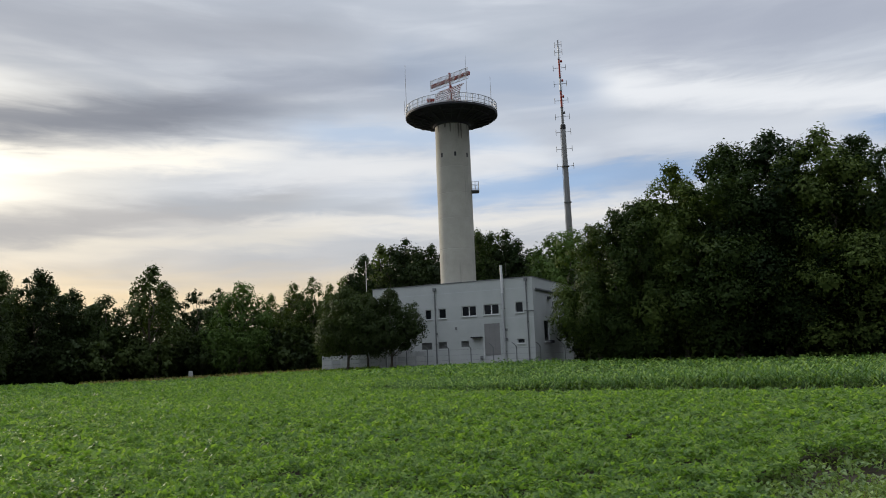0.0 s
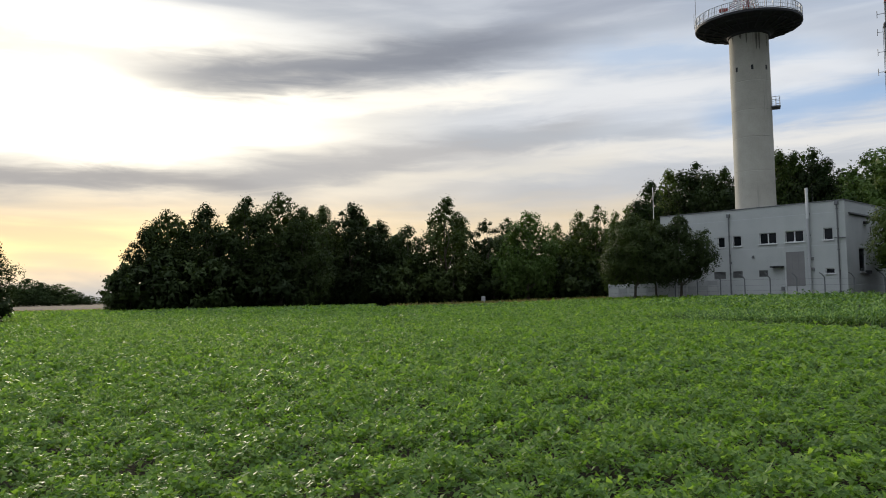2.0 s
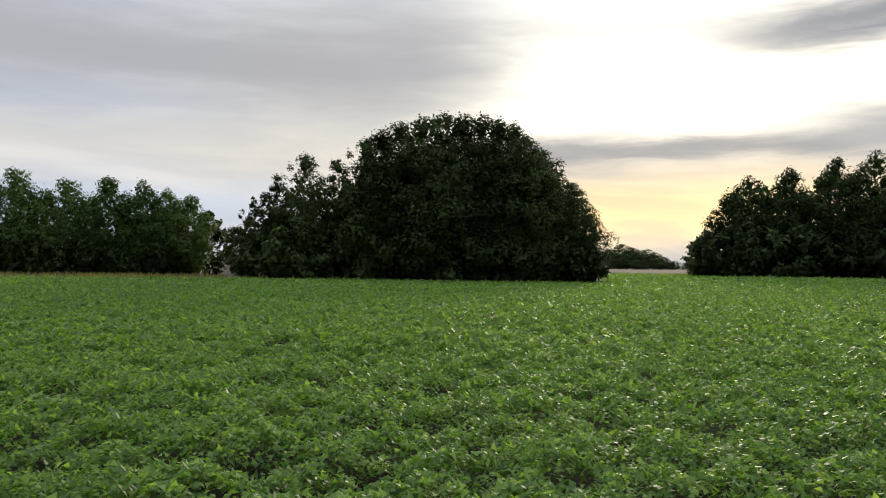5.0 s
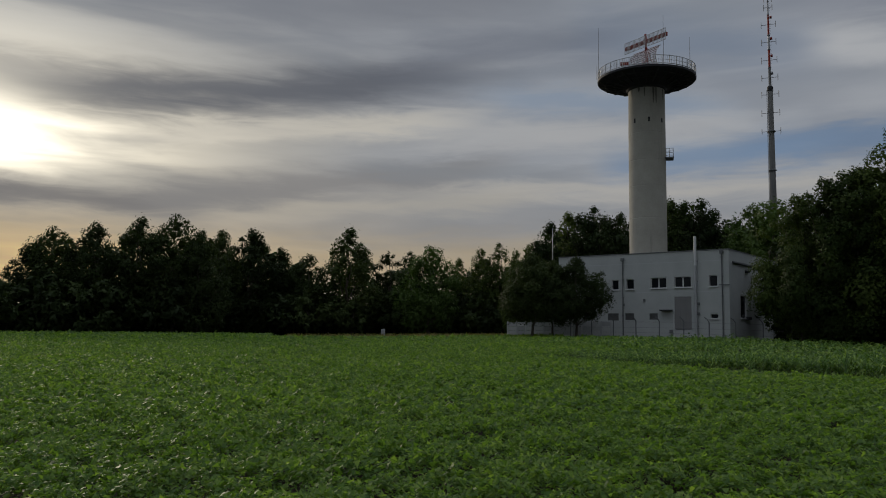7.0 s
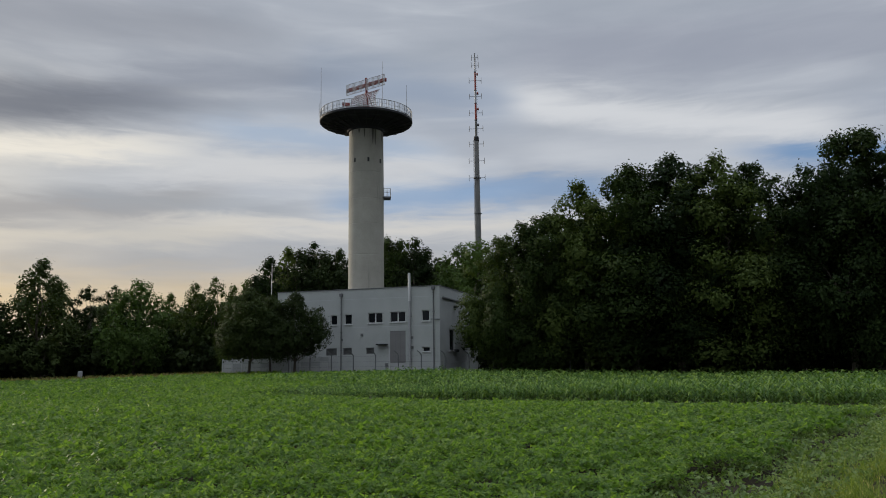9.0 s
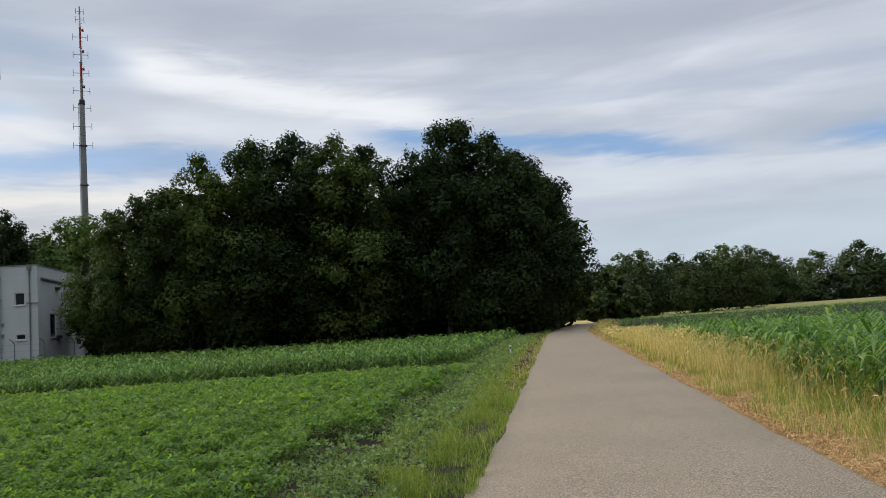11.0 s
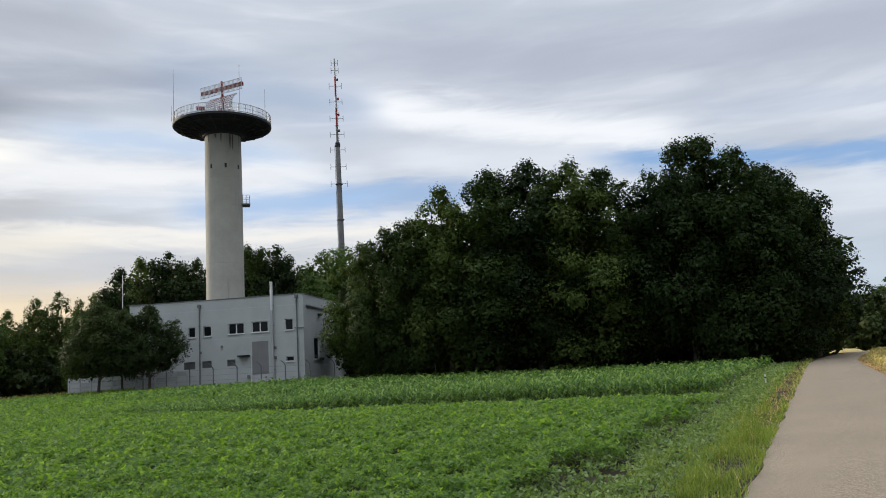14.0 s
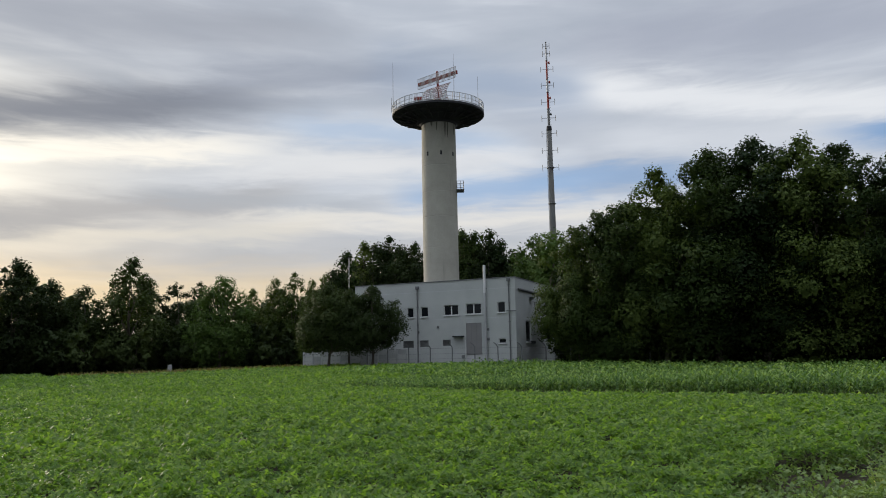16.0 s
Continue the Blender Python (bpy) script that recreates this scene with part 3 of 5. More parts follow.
        for sel, out in ((~g, pieces), (g, green)):
            out.append(blades(rng, x[sel], y[sel], z[sel], h[sel], wd * np.where(tall[sel], 0.75, 1.3), 0.7))
        ears = tall & (rng.uniform(0, 1, n) < 0.55)
        pieces.append(leaves(rng, x[ears], y[ears], z[ears] + h[ears] * 0.88, wd * 9, 1.3, 0.2))
        n = int(per * 1.0 * (u1 - u0))
        x, y, u, w = scatter(rng, n, u0, u1, 2.56, 3.5)
        x, y = on_road(u, w + bend(u))
        litter.append(leaves(rng, x, y, land(x, y) + 0.01 + 0.06 * rng.uniform(0, 1, n) * smooth(w, 2.6, 3.1), 0.13 * (1 + 0.01 * max(u0, 0)), 0.25, 0.06 * (1 + 0.03 * max(u0, 0))))
    n = 1000
    x, y, u, w = scatter(rng, n, 17, 48, -2.1, -0.95)
    litter.append(leaves(rng, x, y, land(x, y) + 0.02, 0.12, 0.25, 0.2))
    patch("dry_grass", M["dry"], "tall dry golden grass beside the corn", "grass", pieces)
    patch("green_grass", M["grass"], "green grass growing among the dry stalks", "grass", green)
    patch("straw_litter", M["straw"], "flattened brown straw at the edge of the asphalt", "straw", litter)


def straw_bank():
    """The ground under the dry grass, a low uneven bank beside the road."""
    us, ws = np.arange(-20, 110, 0.3), np.linspace(2.5, 5.4, 16)
    U, W = np.meshgrid(us, ws, indexing="ij")
    X, Y = on_road(U, W + bend(U))
    Z = land(X, Y) + 0.09 * smooth(W, 2.5, 3.1) * (0.3 + 1.0 * lumps(X, Y, 0.2)) - 0.02
    n = len(ws)
    i, j = np.meshgrid(np.arange(len(us) - 1), np.arange(n - 1), indexing="ij")
    f = np.stack([i * n + j, i * n + j + 1, (i + 1) * n + j + 1, (i + 1) * n + j], -1).reshape(-1, 4)
    me = raw_mesh("straw_bank", np.stack([X, Y, Z], -1).reshape(-1, 3), f, True)
    M["bank"] = material("straw_ground", [(0.10, 0.07, 0.03), (0.24, 0.15, 0.065), (0.42, 0.27, 0.12)], 1.5, 0.95, 0.8, 16, spec=0.05, grain=0.6)
    tagged(link_mesh("verge_bank", me, M["bank"]), "low bank of matted dry straw beside the road", "verge", kind="structure")


def corn_plants(rng, x, y, h, nleaf, segs, width):
    """Maize: a stalk and arching leaves that rise from it, spread on two sides."""
    n = len(x)
    z0 = land(x, y) - 0.03
    rows = []
    st = blades(rng, x, y, z0, h * 0.85, 0.03 + 0 * x, 0.06, 1)
    rows.append(st)
    plane = rng.uniform(0, np.pi, n)
    for k in range(nleaf):
        s = (k + 0.6) / nleaf
        head = plane + np.pi * (k % 2) + rng.normal(0, 0.35, n)
        L = h * rng.uniform(0.45, 0.7, n) * (1.1 - 0.5 * abs(s - 0.5))
        start = z0 + h * (0.12 + 0.62 * s)
        d = np.stack([np.cos(head), np.sin(head)], 1)
        sd = np.stack([-np.sin(head), np.cos(head)], 1)
        strip = []
        rise = rng.uniform(0.55, 0.95, n)
        for q in range(segs + 1):
            t = q / segs
            c = np.stack([x, y], 1) + d * (L * (0.05 + 0.75 * t))[:, None]
            zz = start + L * (rise * t * 1.25 - 1.05 * t * t)
            wd = (width * (0.55 + 0.9 * t) * (1 - t) + 0.004)[..., None] * sd if np.ndim(width) else sd * (width * ((0.5 + 1.6 * t) * (1 - t) + 0.05))
            strip.append(np.hstack([c - wd, zz[:, None]]))
            strip.append(np.hstack([c + wd, zz[:, None]]))
        kk = len(strip)
        v = np.stack(strip, 1).reshape(-1, 3)
        b = (np.arange(n) * kk)[:, None]
        f = np.vstack([b + np.array([2 * q, 2 * q + 1, 2 * q + 3, 2 * q + 2]) for q in range(segs)])
        rows.append((v, f))
    return rows


def corn_rows(rng, u0, u1, w0, w1, du, dw, jitter=0.06):
    u, w = np.meshgrid(np.arange(u0, u1, du), np.arange(w0, w1, dw), indexing="ij")
    u, w = u.ravel() + rng.normal(0, jitter, u.size), w.ravel() + rng.normal(0, jitter, u.size)
    keep = rng.uniform(0, 1, u.size) < 0.93
    u, w = u[keep], w[keep]
    x, y = on_road(u, w + bend(u))
    return np.asarray(x), np.asarray(y), u, w


def corn_strip():
    rng = np.random.default_rng(31)
    pieces = []
    x, y, u, w = corn_rows(rng, CORN_EDGE, CORN_EDGE + 1.0, -30, -3.3, 0.22, 0.22)
    pieces += corn_plants(rng, x, y, rng.normal(0.90, 0.12, len(x)) * (0.55 + 0.45 * smooth(w, -30, -16)), 6, 2, 0.045)
    x, y, u, w = corn_rows(rng, CORN_EDGE + 1.2, 38, -34, -3.4, 0.40, 0.34)
    pieces += corn_plants(rng, x, y, rng.normal(0.92, 0.10, len(x)) * (0.55 + 0.45 * smooth(w, -34, -16)), 6, 2, 0.05)
    x, y, u, w = corn_rows(rng, 38, 70, -44, -3.4, 0.75, 0.6, 0.12)
    keep = np.hypot(x, y) < 74
    pieces += corn_plants(rng, x[keep], y[keep], rng.normal(0.84, 0.12, keep.sum()), 4, 2, 0.10)
    patch("corn_strip", M["corn_young"], "strip of knee-high young corn in front of the wood", "corn", pieces)


def corn_field():
    rng = np.random.default_rng(41)
    pieces = []
    x, y, u, w = corn_rows(rng, -3, 24, 4.25, 8.8, 0.19, 0.70)
    pieces += corn_plants(rng, x, y, rng.normal(1.27, 0.12, len(x)) * (1 - 0.18 * smooth(w, 5.5, 8.5)), 10, 3, 0.046)
    x, y, u, w = corn_rows(rng, -14, -3, 4.7, 20, 0.6, 0.75)
    pieces += corn_plants(rng, x, y, rng.normal(1.22, 0.10, len(x)), 5, 2, 0.07)
    x, y, u, w = corn_rows(rng, 24, 40, 4.6, 12, 0.32, 0.70)
    pieces += corn_plants(rng, x, y, rng.normal(1.22, 0.12, len(x)) * (1 - 0.4 * smooth(u, 32, 40)), 6, 2, 0.06)
    x, y, u, w = corn_rows(rng, -3, 24, 8.8, 26, 0.30, 0.55, 0.1)
    pieces += corn_plants(rng, x, y, rng.normal(1.0, 0.07, len(x)) * (0.92 - 0.32 * smooth(w, 9, 15)), 6, 2, 0.034)
    x, y, u, w = corn_rows(rng, 0, 110, 4.7, 110, 1.28, 1.28, 0.4)
    keep = ((u > 24) | (w > 26)) & ((u > 40) | (w > 12))
    pieces += corn_plants(rng, x[keep], y[keep], rng.normal(0.58, 0.05, keep.sum()), 5, 2, 0.07)
    patch("corn_field", M["corn"], "chest-high green corn field beside the road", "corn", pieces)


def meadow():
    """Pale mown grass between the corn and the far trees."""
    azs, rs = np.radians(np.arange(43.0, 84, 0.5)), np.linspace(118, 176, 14)
    A, R = np.meshgrid(azs, rs, indexing="ij")
    X, Y = R * np.sin(A), R * np.cos(A)
    Z = land(X, Y) - 0.02 + (0.06 + 0.22 * smooth(R, 118, 170) + 0.08 * lumps(X, Y, 4.0)) * smooth(A, radians(43.5), radians(52))
    n = len(rs)
    i, j = np.meshgrid(np.arange(len(azs) - 1), np.arange(n - 1), indexing="ij")
    f = np.stack([i * n + j, (i + 1) * n + j, (i + 1) * n + j + 1, i * n + j + 1], -1).reshape(-1, 4)[:, ::-1]
    me = raw_mesh("meadow", np.stack([X, Y, Z], -1).reshape(-1, 3), f, True)
    tagged(link_mesh("meadow", me, M["meadow"]), "pale dry mown meadow beyond the corn", "meadow", kind="structure")


M["meadow"] = material("meadow", [(0.12, 0.14, 0.04), (0.20, 0.19, 0.07), (0.28, 0.25, 0.11)], 0.08, 0.9, 0.4, 1.5, spec=0.05)
meadow()


def field_edges():
    """Rough dry grass where the crop ends, before the yard and under the trees by the lane."""
    rng = np.random.default_rng(61)
    pieces = []
    for a0, a1, r0, r1, n in ((-25, -3, 84, 92, 6000), (-99, -77.5, 60, 70, 5000), (-51, -44, 112, 122, 1500)):
        a, r = np.radians(rng.uniform(a0, a1, n)), rng.uniform(r0, r1, n)
        x, y = r * np.sin(a), r * np.cos(a)
        pieces.append(blades(rng, x, y, land(x, y) - 0.03, rng.uniform(0.25, 0.75, n), 0.10, 0.6))
    patch("field_edge_grass", M["edgegrass"], "rough brownish grass at the edge of the field", "grass", pieces)


M["edgegrass"] = material("rough_grass", [(0.09, 0.10, 0.035), (0.17, 0.15, 0.06), (0.30, 0.25, 0.11)], 0.2, 0.8, 0, 3, island=0.5, through_light=0.3, spec=0.08)
field_edges()
soy_field()
verges()
straw_bank()
corn_strip()
corn_field()

# ---- trees ----


def crown_mesh(name, seed, n_leaf, size, low, radius, top_pow, lobes, gap, plump=1.0, foot=0.55):
    """A crown of unit height: small leaves on the outside of many leafy lobes that fill an uneven outline, with coarser
    foliage inside. low: where it begins above the ground; gap: how ragged the lobes are."""
    rng = np.random.default_rng(seed)
    ph = rng.uniform(0, 6.28, 6)
    cs, rs = [], []
    while len(cs) < lobes:
        s = rng.uniform(0, 1)
        a = rng.uniform(0, 2 * np.pi)
        prof = (np.sin(np.pi * min(1, 0.16 + 0.84 * s)) ** 0.75) if top_pow == 0 else ((1 - s ** top_pow) ** 0.6 * (foot + (1 - foot) * min(1, s / 0.3)))
        form = 1 + 0.22 * np.sin(2 * a + ph[0] + 3 * s) + 0.16 * np.sin(3 * a + ph[1] - 5 * s) + 0.10 * np.sin(5 * a + ph[2] + 9 * s)
        d = radius * prof * form * (rng.uniform(0.3, 1.0) ** 0.5 if s < 0.85 else rng.uniform(0, 1))
        r = plump * radius * rng.uniform(0.17, 0.40) * (1.2 - 0.6 * s)
        cs.append((d * np.cos(a), d * np.sin(a), low + r * 0.6 + (0.985 - low - 1.6 * r) * s))
        rs.append(r)
    cs, rs = np.array(cs), np.array(rs)
    # candidates on the lobes; what lies inside a neighbouring lobe is left out
    m = int(n_leaf * 2.6)
    pick = rng.choice(lobes, m, p=rs ** 2 / (rs ** 2).sum())
    d = rng.normal(0, 1, (m, 3))
    d[:, 2] = np.where(rng.uniform(0, 1, m) < 0.6, np.abs(d[:, 2]), d[:, 2])
    d /= np.linalg.norm(d, axis=1)[:, None]
    q = d * 7.0 + cs[pick] * 40
    tuft = np.sin(q[:, 0] + 2 * np.sin(q[:, 1])) * np.cos(q[:, 1] * 1.2 + q[:, 2]) + 0.5 * np.sin(2.3 * q[:, 2] + 1.7 * q[:, 0])
    reach = 0.90 + gap * 0.36 * tuft + 0.10 * rng.normal(0, 1, m) + np.where(rng.uniform(0, 1, m) < 0.22, rng.uniform(0, 0.42, m) * np.clip(d[:, 2] + 0.4, 0, 1), 0)
    p = cs[pick] + d * (rs[pick] * reach)[:, None] * np.array([1, 1, 1.1])
    keep = np.ones(m, bool)
    for k in range(lobes):
        keep &= ~((((p - cs[k]) / np.array([1, 1, 1.1])) ** 2).sum(1) < (0.74 * rs[k]) ** 2) | (pick == k)
    got = np.nonzero(keep)[0][:n_leaf]
    p, d, pick = p[got], d[got], pick[got]
    n = len(p)
    core = max(60, n // 14)
    ck = rng.choice(lobes, core, p=rs ** 2 / (rs ** 2).sum())
    cd = rng.normal(0, 1, (core, 3))
    cd /= np.linalg.norm(cd, axis=1)[:, None]
    p = np.vstack([p, cs[ck] * np.array([0.9, 0.9, 1]) + cd * (rs[ck] * 0.5)[:, None]])
    d, pick = np.vstack([d, cd]), np.concatenate([pick, ck])
    grown = np.concatenate([np.full(n, size), np.full(core, size * 3.0)])
    p[:, 2] = np.maximum(p[:, 2] / np.quantile(p[:, 2], 0.9985), 0.01)
    v, f = small_leaves(rng, p, grown, d + np.array([0, 0, 0.3]))
    me = raw_mesh(name, v, f)
    # leaves of one lobe turn their faces together, so that each lobe takes the light as one soft form
    out = cs[pick] * np.array([1, 1, 0]) / radius
    soft = 0.9 * d + 0.30 * out + np.array([0, 0, 0.08]) + 0.30 * rng.normal(0, 1, d.shape)
    soft /= np.linalg.norm(soft, axis=1)[:, None]
    me.shade_smooth()
    me.normals_split_custom_set_from_vertices(np.repeat(soft, 3, axis=0).tolist())
    return me, cs


def trunk_mesh(seed, height, thick, tips):
    rng = np.random.default_rng(seed)
    bm = bmesh.new()
    pts = [Vector((0, 0, 0))]
    for k in range(1, 6):
        pts.append(Vector((rng.normal(0, 0.008 * k), rng.normal(0, 0.008 * k), height * k / 5)))
    for k, (a, b) in enumerate(zip(pts, pts[1:])):
        tube(bm, a, b + (b - a) * 0.03, thick * (1 - 0.16 * k) * (1.25 if k == 0 else 1), thick * (1 - 0.16 * (k + 1)), 7)
    for k in rng.choice(len(tips), min(7, len(tips)), replace=False):
        t = Vector(tips[k])
        a = pts[min(5, max(1, int(5 * t.z * 0.6 / height)))]
        if t.z > a.z:
            mid = a.lerp(t, 0.5) + Vector((0, 0, -0.03))
            tube(bm, a, mid, thick * 0.42, thick * 0.28, 5)
            tube(bm, mid, t, thick * 0.28, thick * 0.08, 4)
    me = bpy.data.meshes.new("trunk")
    bm.to_mesh(me)
    bm.free()
    return me


KINDS = {}


def kind(name, seeds, mat, n_leaf, size, low, radius, top_pow, lobes, gap, trunk_h, thick, plump=1.0, foot=0.55):
    KINDS[name] = []
    for s in seeds:
        crown, tips = crown_mesh("crown", s, n_leaf, size, low, radius, top_pow, lobes, gap, plump, foot)
        trunk = trunk_mesh(s, trunk_h, thick, tips)
        crown.materials.append(M[mat])
        trunk.materials.append(M["bark"])
        KINDS[name].append((trunk, crown))


kind("edge", (1, 2, 3, 4, 24), "leaf_edge", 26500, 0.0125, 0.02, 0.27, 2.6, 95, 0.6, 0.75, 0.016, 0.9, 0.5)
kind("wood", (1, 2, 3, 4), "leaf", 10500, 0.0190, 0.015, 0.30, 2.4, 150, 0.6, 0.75, 0.016, 0.85)
kind("poplar", (31, 32, 33), "leaf_edge", 9500, 0.0145, 0.01, 0.20, 2.0, 130, 0.6, 0.85, 0.012, 1.05, 0.9)
kind("grove", (25, 26, 27), "leaf", 13000, 0.0150, 0.02, 0.31, 2.8, 190, 0.45, 0.8, 0.015, 0.75)
kind("airy", (5, 6, 7), "leaf", 7500, 0.0150, 0.12, 0.25, 2.4, 110, 0.9, 0.85, 0.014, 0.55)
kind("round", (8, 9, 10), "leaf", 22000, 0.0175, 0.20, 0.36, 0, 110, 0.5, 0.42, 0.020, 0.9)
kind("bush", (12, 13, 14), "leaf", 1200, 0.080, 0.02, 0.55, 0, 40, 0.4, 0.5, 0.03, 0.8)
kind("pale", (15, 16, 17), "leaf_light", 9000, 0.021, 0.015, 0.34, 2.6, 130, 0.6, 0.75, 0.016, 0.85)
kind("back", (21, 22, 23), "leaf", 1900, 0.048, 0.01, 0.34, 3.2, 80, 0.4, 0.75, 0.016, 0.8)
# crowns of the farthest trees, in the leaf tones paled for haze
kind("far", (18, 19, 20), "leaf_far_haze", 4800, 0.0290, 0.01, 0.37, 3.0, 120, 0.45, 0.7, 0.018, 0.95, 0.9)
kind("airy_far", (51, 52), "leaf_far_haze", 8000, 0.0150, 0.05, 0.25, 2.6, 150, 0.7, 0.8, 0.012, 0.6, 0.7)
kind("hazel", (41, 42), "leaf", 6000, 0.036, 0.0, 0.52, 0, 90, 0.45, 0.5, 0.03, 0.9)
COUNT = [0]


def tree(what, az, r, el, wide, name="tree", label="", category="tree", group="", sink=0.0):
    """A tree r metres off in the direction az, whose top stands el degrees above the eye; wide: its breadth against the usual."""
    p = az_point(az, r)
    z = float(land(p.x, p.y)) - 0.05 - sink
    high = EYE + r * math.tan(radians(el)) - z
    COUNT[0] += 1
    rng = random.Random(COUNT[0])
    trunk, crown = rng.choice(KINDS[what])
    ob = empty(name, p.x, p.y, z, rng.uniform(0, 360), label, category, group)
    ob.scale = (high * wide, high * wide, high)
    for nm, me in (("trunk", trunk), ("crown", crown)):
        c = new(nm, me)
        c.parent = ob
    return ob


def wood(rows, what, r, wide, label, group, back=True, name="tree"):
    rng = random.Random(len(rows) * 7 + int(r))
    for az, el, *rest in rows:
        rr = rest[0] if rest else r + rng.uniform(-2, 2)
        k = rest[1] if len(rest) > 1 else what
        tree(k, az, rr, el, wide * rng.uniform(0.9, 1.12), name, label, "tree", group)
        if back:
            tree("far" if "far" in k else "back", min(az + rng.uniform(-1.2, 1.2), 41.5) if az < 44 else az + rng.uniform(-0.8, 0.8), rr + rng.uniform(7, 11), el * (rng.uniform(0.74, 0.9) if r > 95 else rng.uniform(0.62, 0.82)), wide * 1.1, name, label, "tree", group)


# the wood beside the road, beyond the corn strip
wood([(11.0, 9.2, 76, "edge"), (12.7, 10.2, 74), (14.5, 10.7, 75), (17.0, 13.0, 75), (20.4, 14.0, 74), (23.6, 14.4, 75), (26.4, 14.1, 74),
      (28.7, 13.3, 75), (31.2, 10.0, 78), (34.3, 14.6, 74), (35.8, 14.7, 74), (38.2, 13.6, 76), (40.0, 12.2, 80), (40.6, 11.2, 86), (42.0, 10.0, 90, "airy"), (41.6, 7.0, 95)], "edge", 75, 1.0, "tall dark green deciduous tree at the edge of the wood", "trees of the wood")
for az in np.arange(13, 43, 2.5):
    tree("bush", float(az), 80.0 + (max(0, az - 38) * 2.6), 3.6 + 1.4 * math.sin(az * 1.7), 1.0, "bush", "dense dark green shrub under the wood edge", "bush", "shrubs of the wood")
# behind the tower and the building
wood([(-8.4, 5.8, 112, "poplar"), (-7.5, 6.2, 110, "poplar"), (-5.9, 7.9, 110, "poplar"), (-4.6, 8.6, 112, "poplar"), (-2.8, 8.9, 112, "poplar"),
      (-0.9, 8.5, 112, "poplar"), (2.6, 9.4, 110, "poplar"), (3.5, 9.2, 110, "poplar"), (4.6, 9.3, 111, "poplar"), (5.5, 8.6, 110, "poplar"),
      (-6.8, 6.5), (-3.6, 8.4), (-1.8, 8.2), (-0.2, 7.6), (3.0, 8.6), (4.6, 8.4), (6.3, 7.7), (8.0, 8.7, 101, "pale"), (9.4, 9.0, 97, "pale")],
     "wood", 112, 0.9, "tall green tree behind the tower", "trees behind the tower")
# the line of trees along the far side of the field
wood([(-29.8, 6.7), (-27.6, 6.85), (-25.6, 5.6), (-23.6, 5.2), (-20.7, 7.2), (-17.9, 5.5, 124, "airy"), (-14.8, 6.0, 112, "pale"), (-12.6, 5.2, 120, "poplar"), (-11.0, 5.9, 118, "poplar"), (-9.7, 6.3, 118, "poplar"), (-16.2, 5.6, 120, "poplar")],
     "wood", 118, 0.95, "dark green tree in the line along the field", "trees along the field")
wood([(-43.4, 2.4, 101), (-42.0, 5.0), (-40.6, 6.3), (-38.0, 6.75), (-35.2, 7.3), (-32.9, 7.6), (-31.2, 6.6)],
     "wood", 103, 0.95, "dark tree standing against the evening light", "trees along the field")
rng_h = random.Random(3)
for k in range(46):
    az = -43.0 + 0.78 * k
    tree("bush", az, (102 if az < -31 else 116) + rng_h.uniform(-3, 6), rng_h.uniform(1.6, 3.4), rng_h.uniform(0.8, 1.1), "bush",
         "dense dark shrub under the trees along the field", "bush", "shrubs along the field")
# the large grove
wood([(-75.8, 4.6, 66, "airy"), (-74.2, 6.0, 66, "airy"), (-72.2, 7.8), (-69.8, 7.5, 68, "airy"), (-67.8, 9.0), (-66.4, 9.7), (-65.2, 10.3), (-63.6, 10.7), (-62.0, 11.0), (-60.6, 10.9), (-59.2, 10.9), (-58.1, 10.6),
      (-57.0, 10.3), (-55.9, 9.4), (-54.8, 8.4), (-52.6, 6.0), (-51.6, 3.8, 65)], "grove", 67, 0.95, "tall dark tree of the grove against the light", "trees of the grove")
wood([(-80.0, 4.6), (-81.6, 5.0), (-83.2, 5.5), (-85.4, 5.6), (-88.0, 5.3), (-91.0, 5.8), (-94.5, 5.4), (-98.0, 5.0)],
     "pale", 78, 1.0, "green leafy tree at the field edge", "trees by the lane")
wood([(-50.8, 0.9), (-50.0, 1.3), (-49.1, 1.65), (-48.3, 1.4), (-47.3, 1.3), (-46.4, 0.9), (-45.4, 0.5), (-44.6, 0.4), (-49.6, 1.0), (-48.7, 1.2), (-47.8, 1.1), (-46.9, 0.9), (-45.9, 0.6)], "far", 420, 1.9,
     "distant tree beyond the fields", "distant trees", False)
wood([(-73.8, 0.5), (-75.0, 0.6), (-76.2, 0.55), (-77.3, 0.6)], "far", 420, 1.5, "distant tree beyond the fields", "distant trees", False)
for k in range(16):
    tree("bush", -74.5 + 1.5 * k, 66 + rng_h.uniform(-2, 4), rng_h.uniform(2.2, 4.2), rng_h.uniform(0.8, 1.1), "bush",
         "dense dark shrub under the grove", "bush", "shrubs of the grove")
for k in range(9):
    tree("bush", -98.0 + 2.2 * k, 76 + rng_h.uniform(-2, 4), rng_h.uniform(1.0, 2.2), 1.0, "bush",
         "green shrub at the field edge", "bush", "shrubs by the lane")
for az, el in ((43.6, 3.2), (44.6, 3.0), (45.6, 3.3), (46.8, 2.6)):
    tree("bush", az, 122.0, el, 1.0, "bush", "dark shrub where the road turns behind the wood", "bush", "shrubs by the bend")


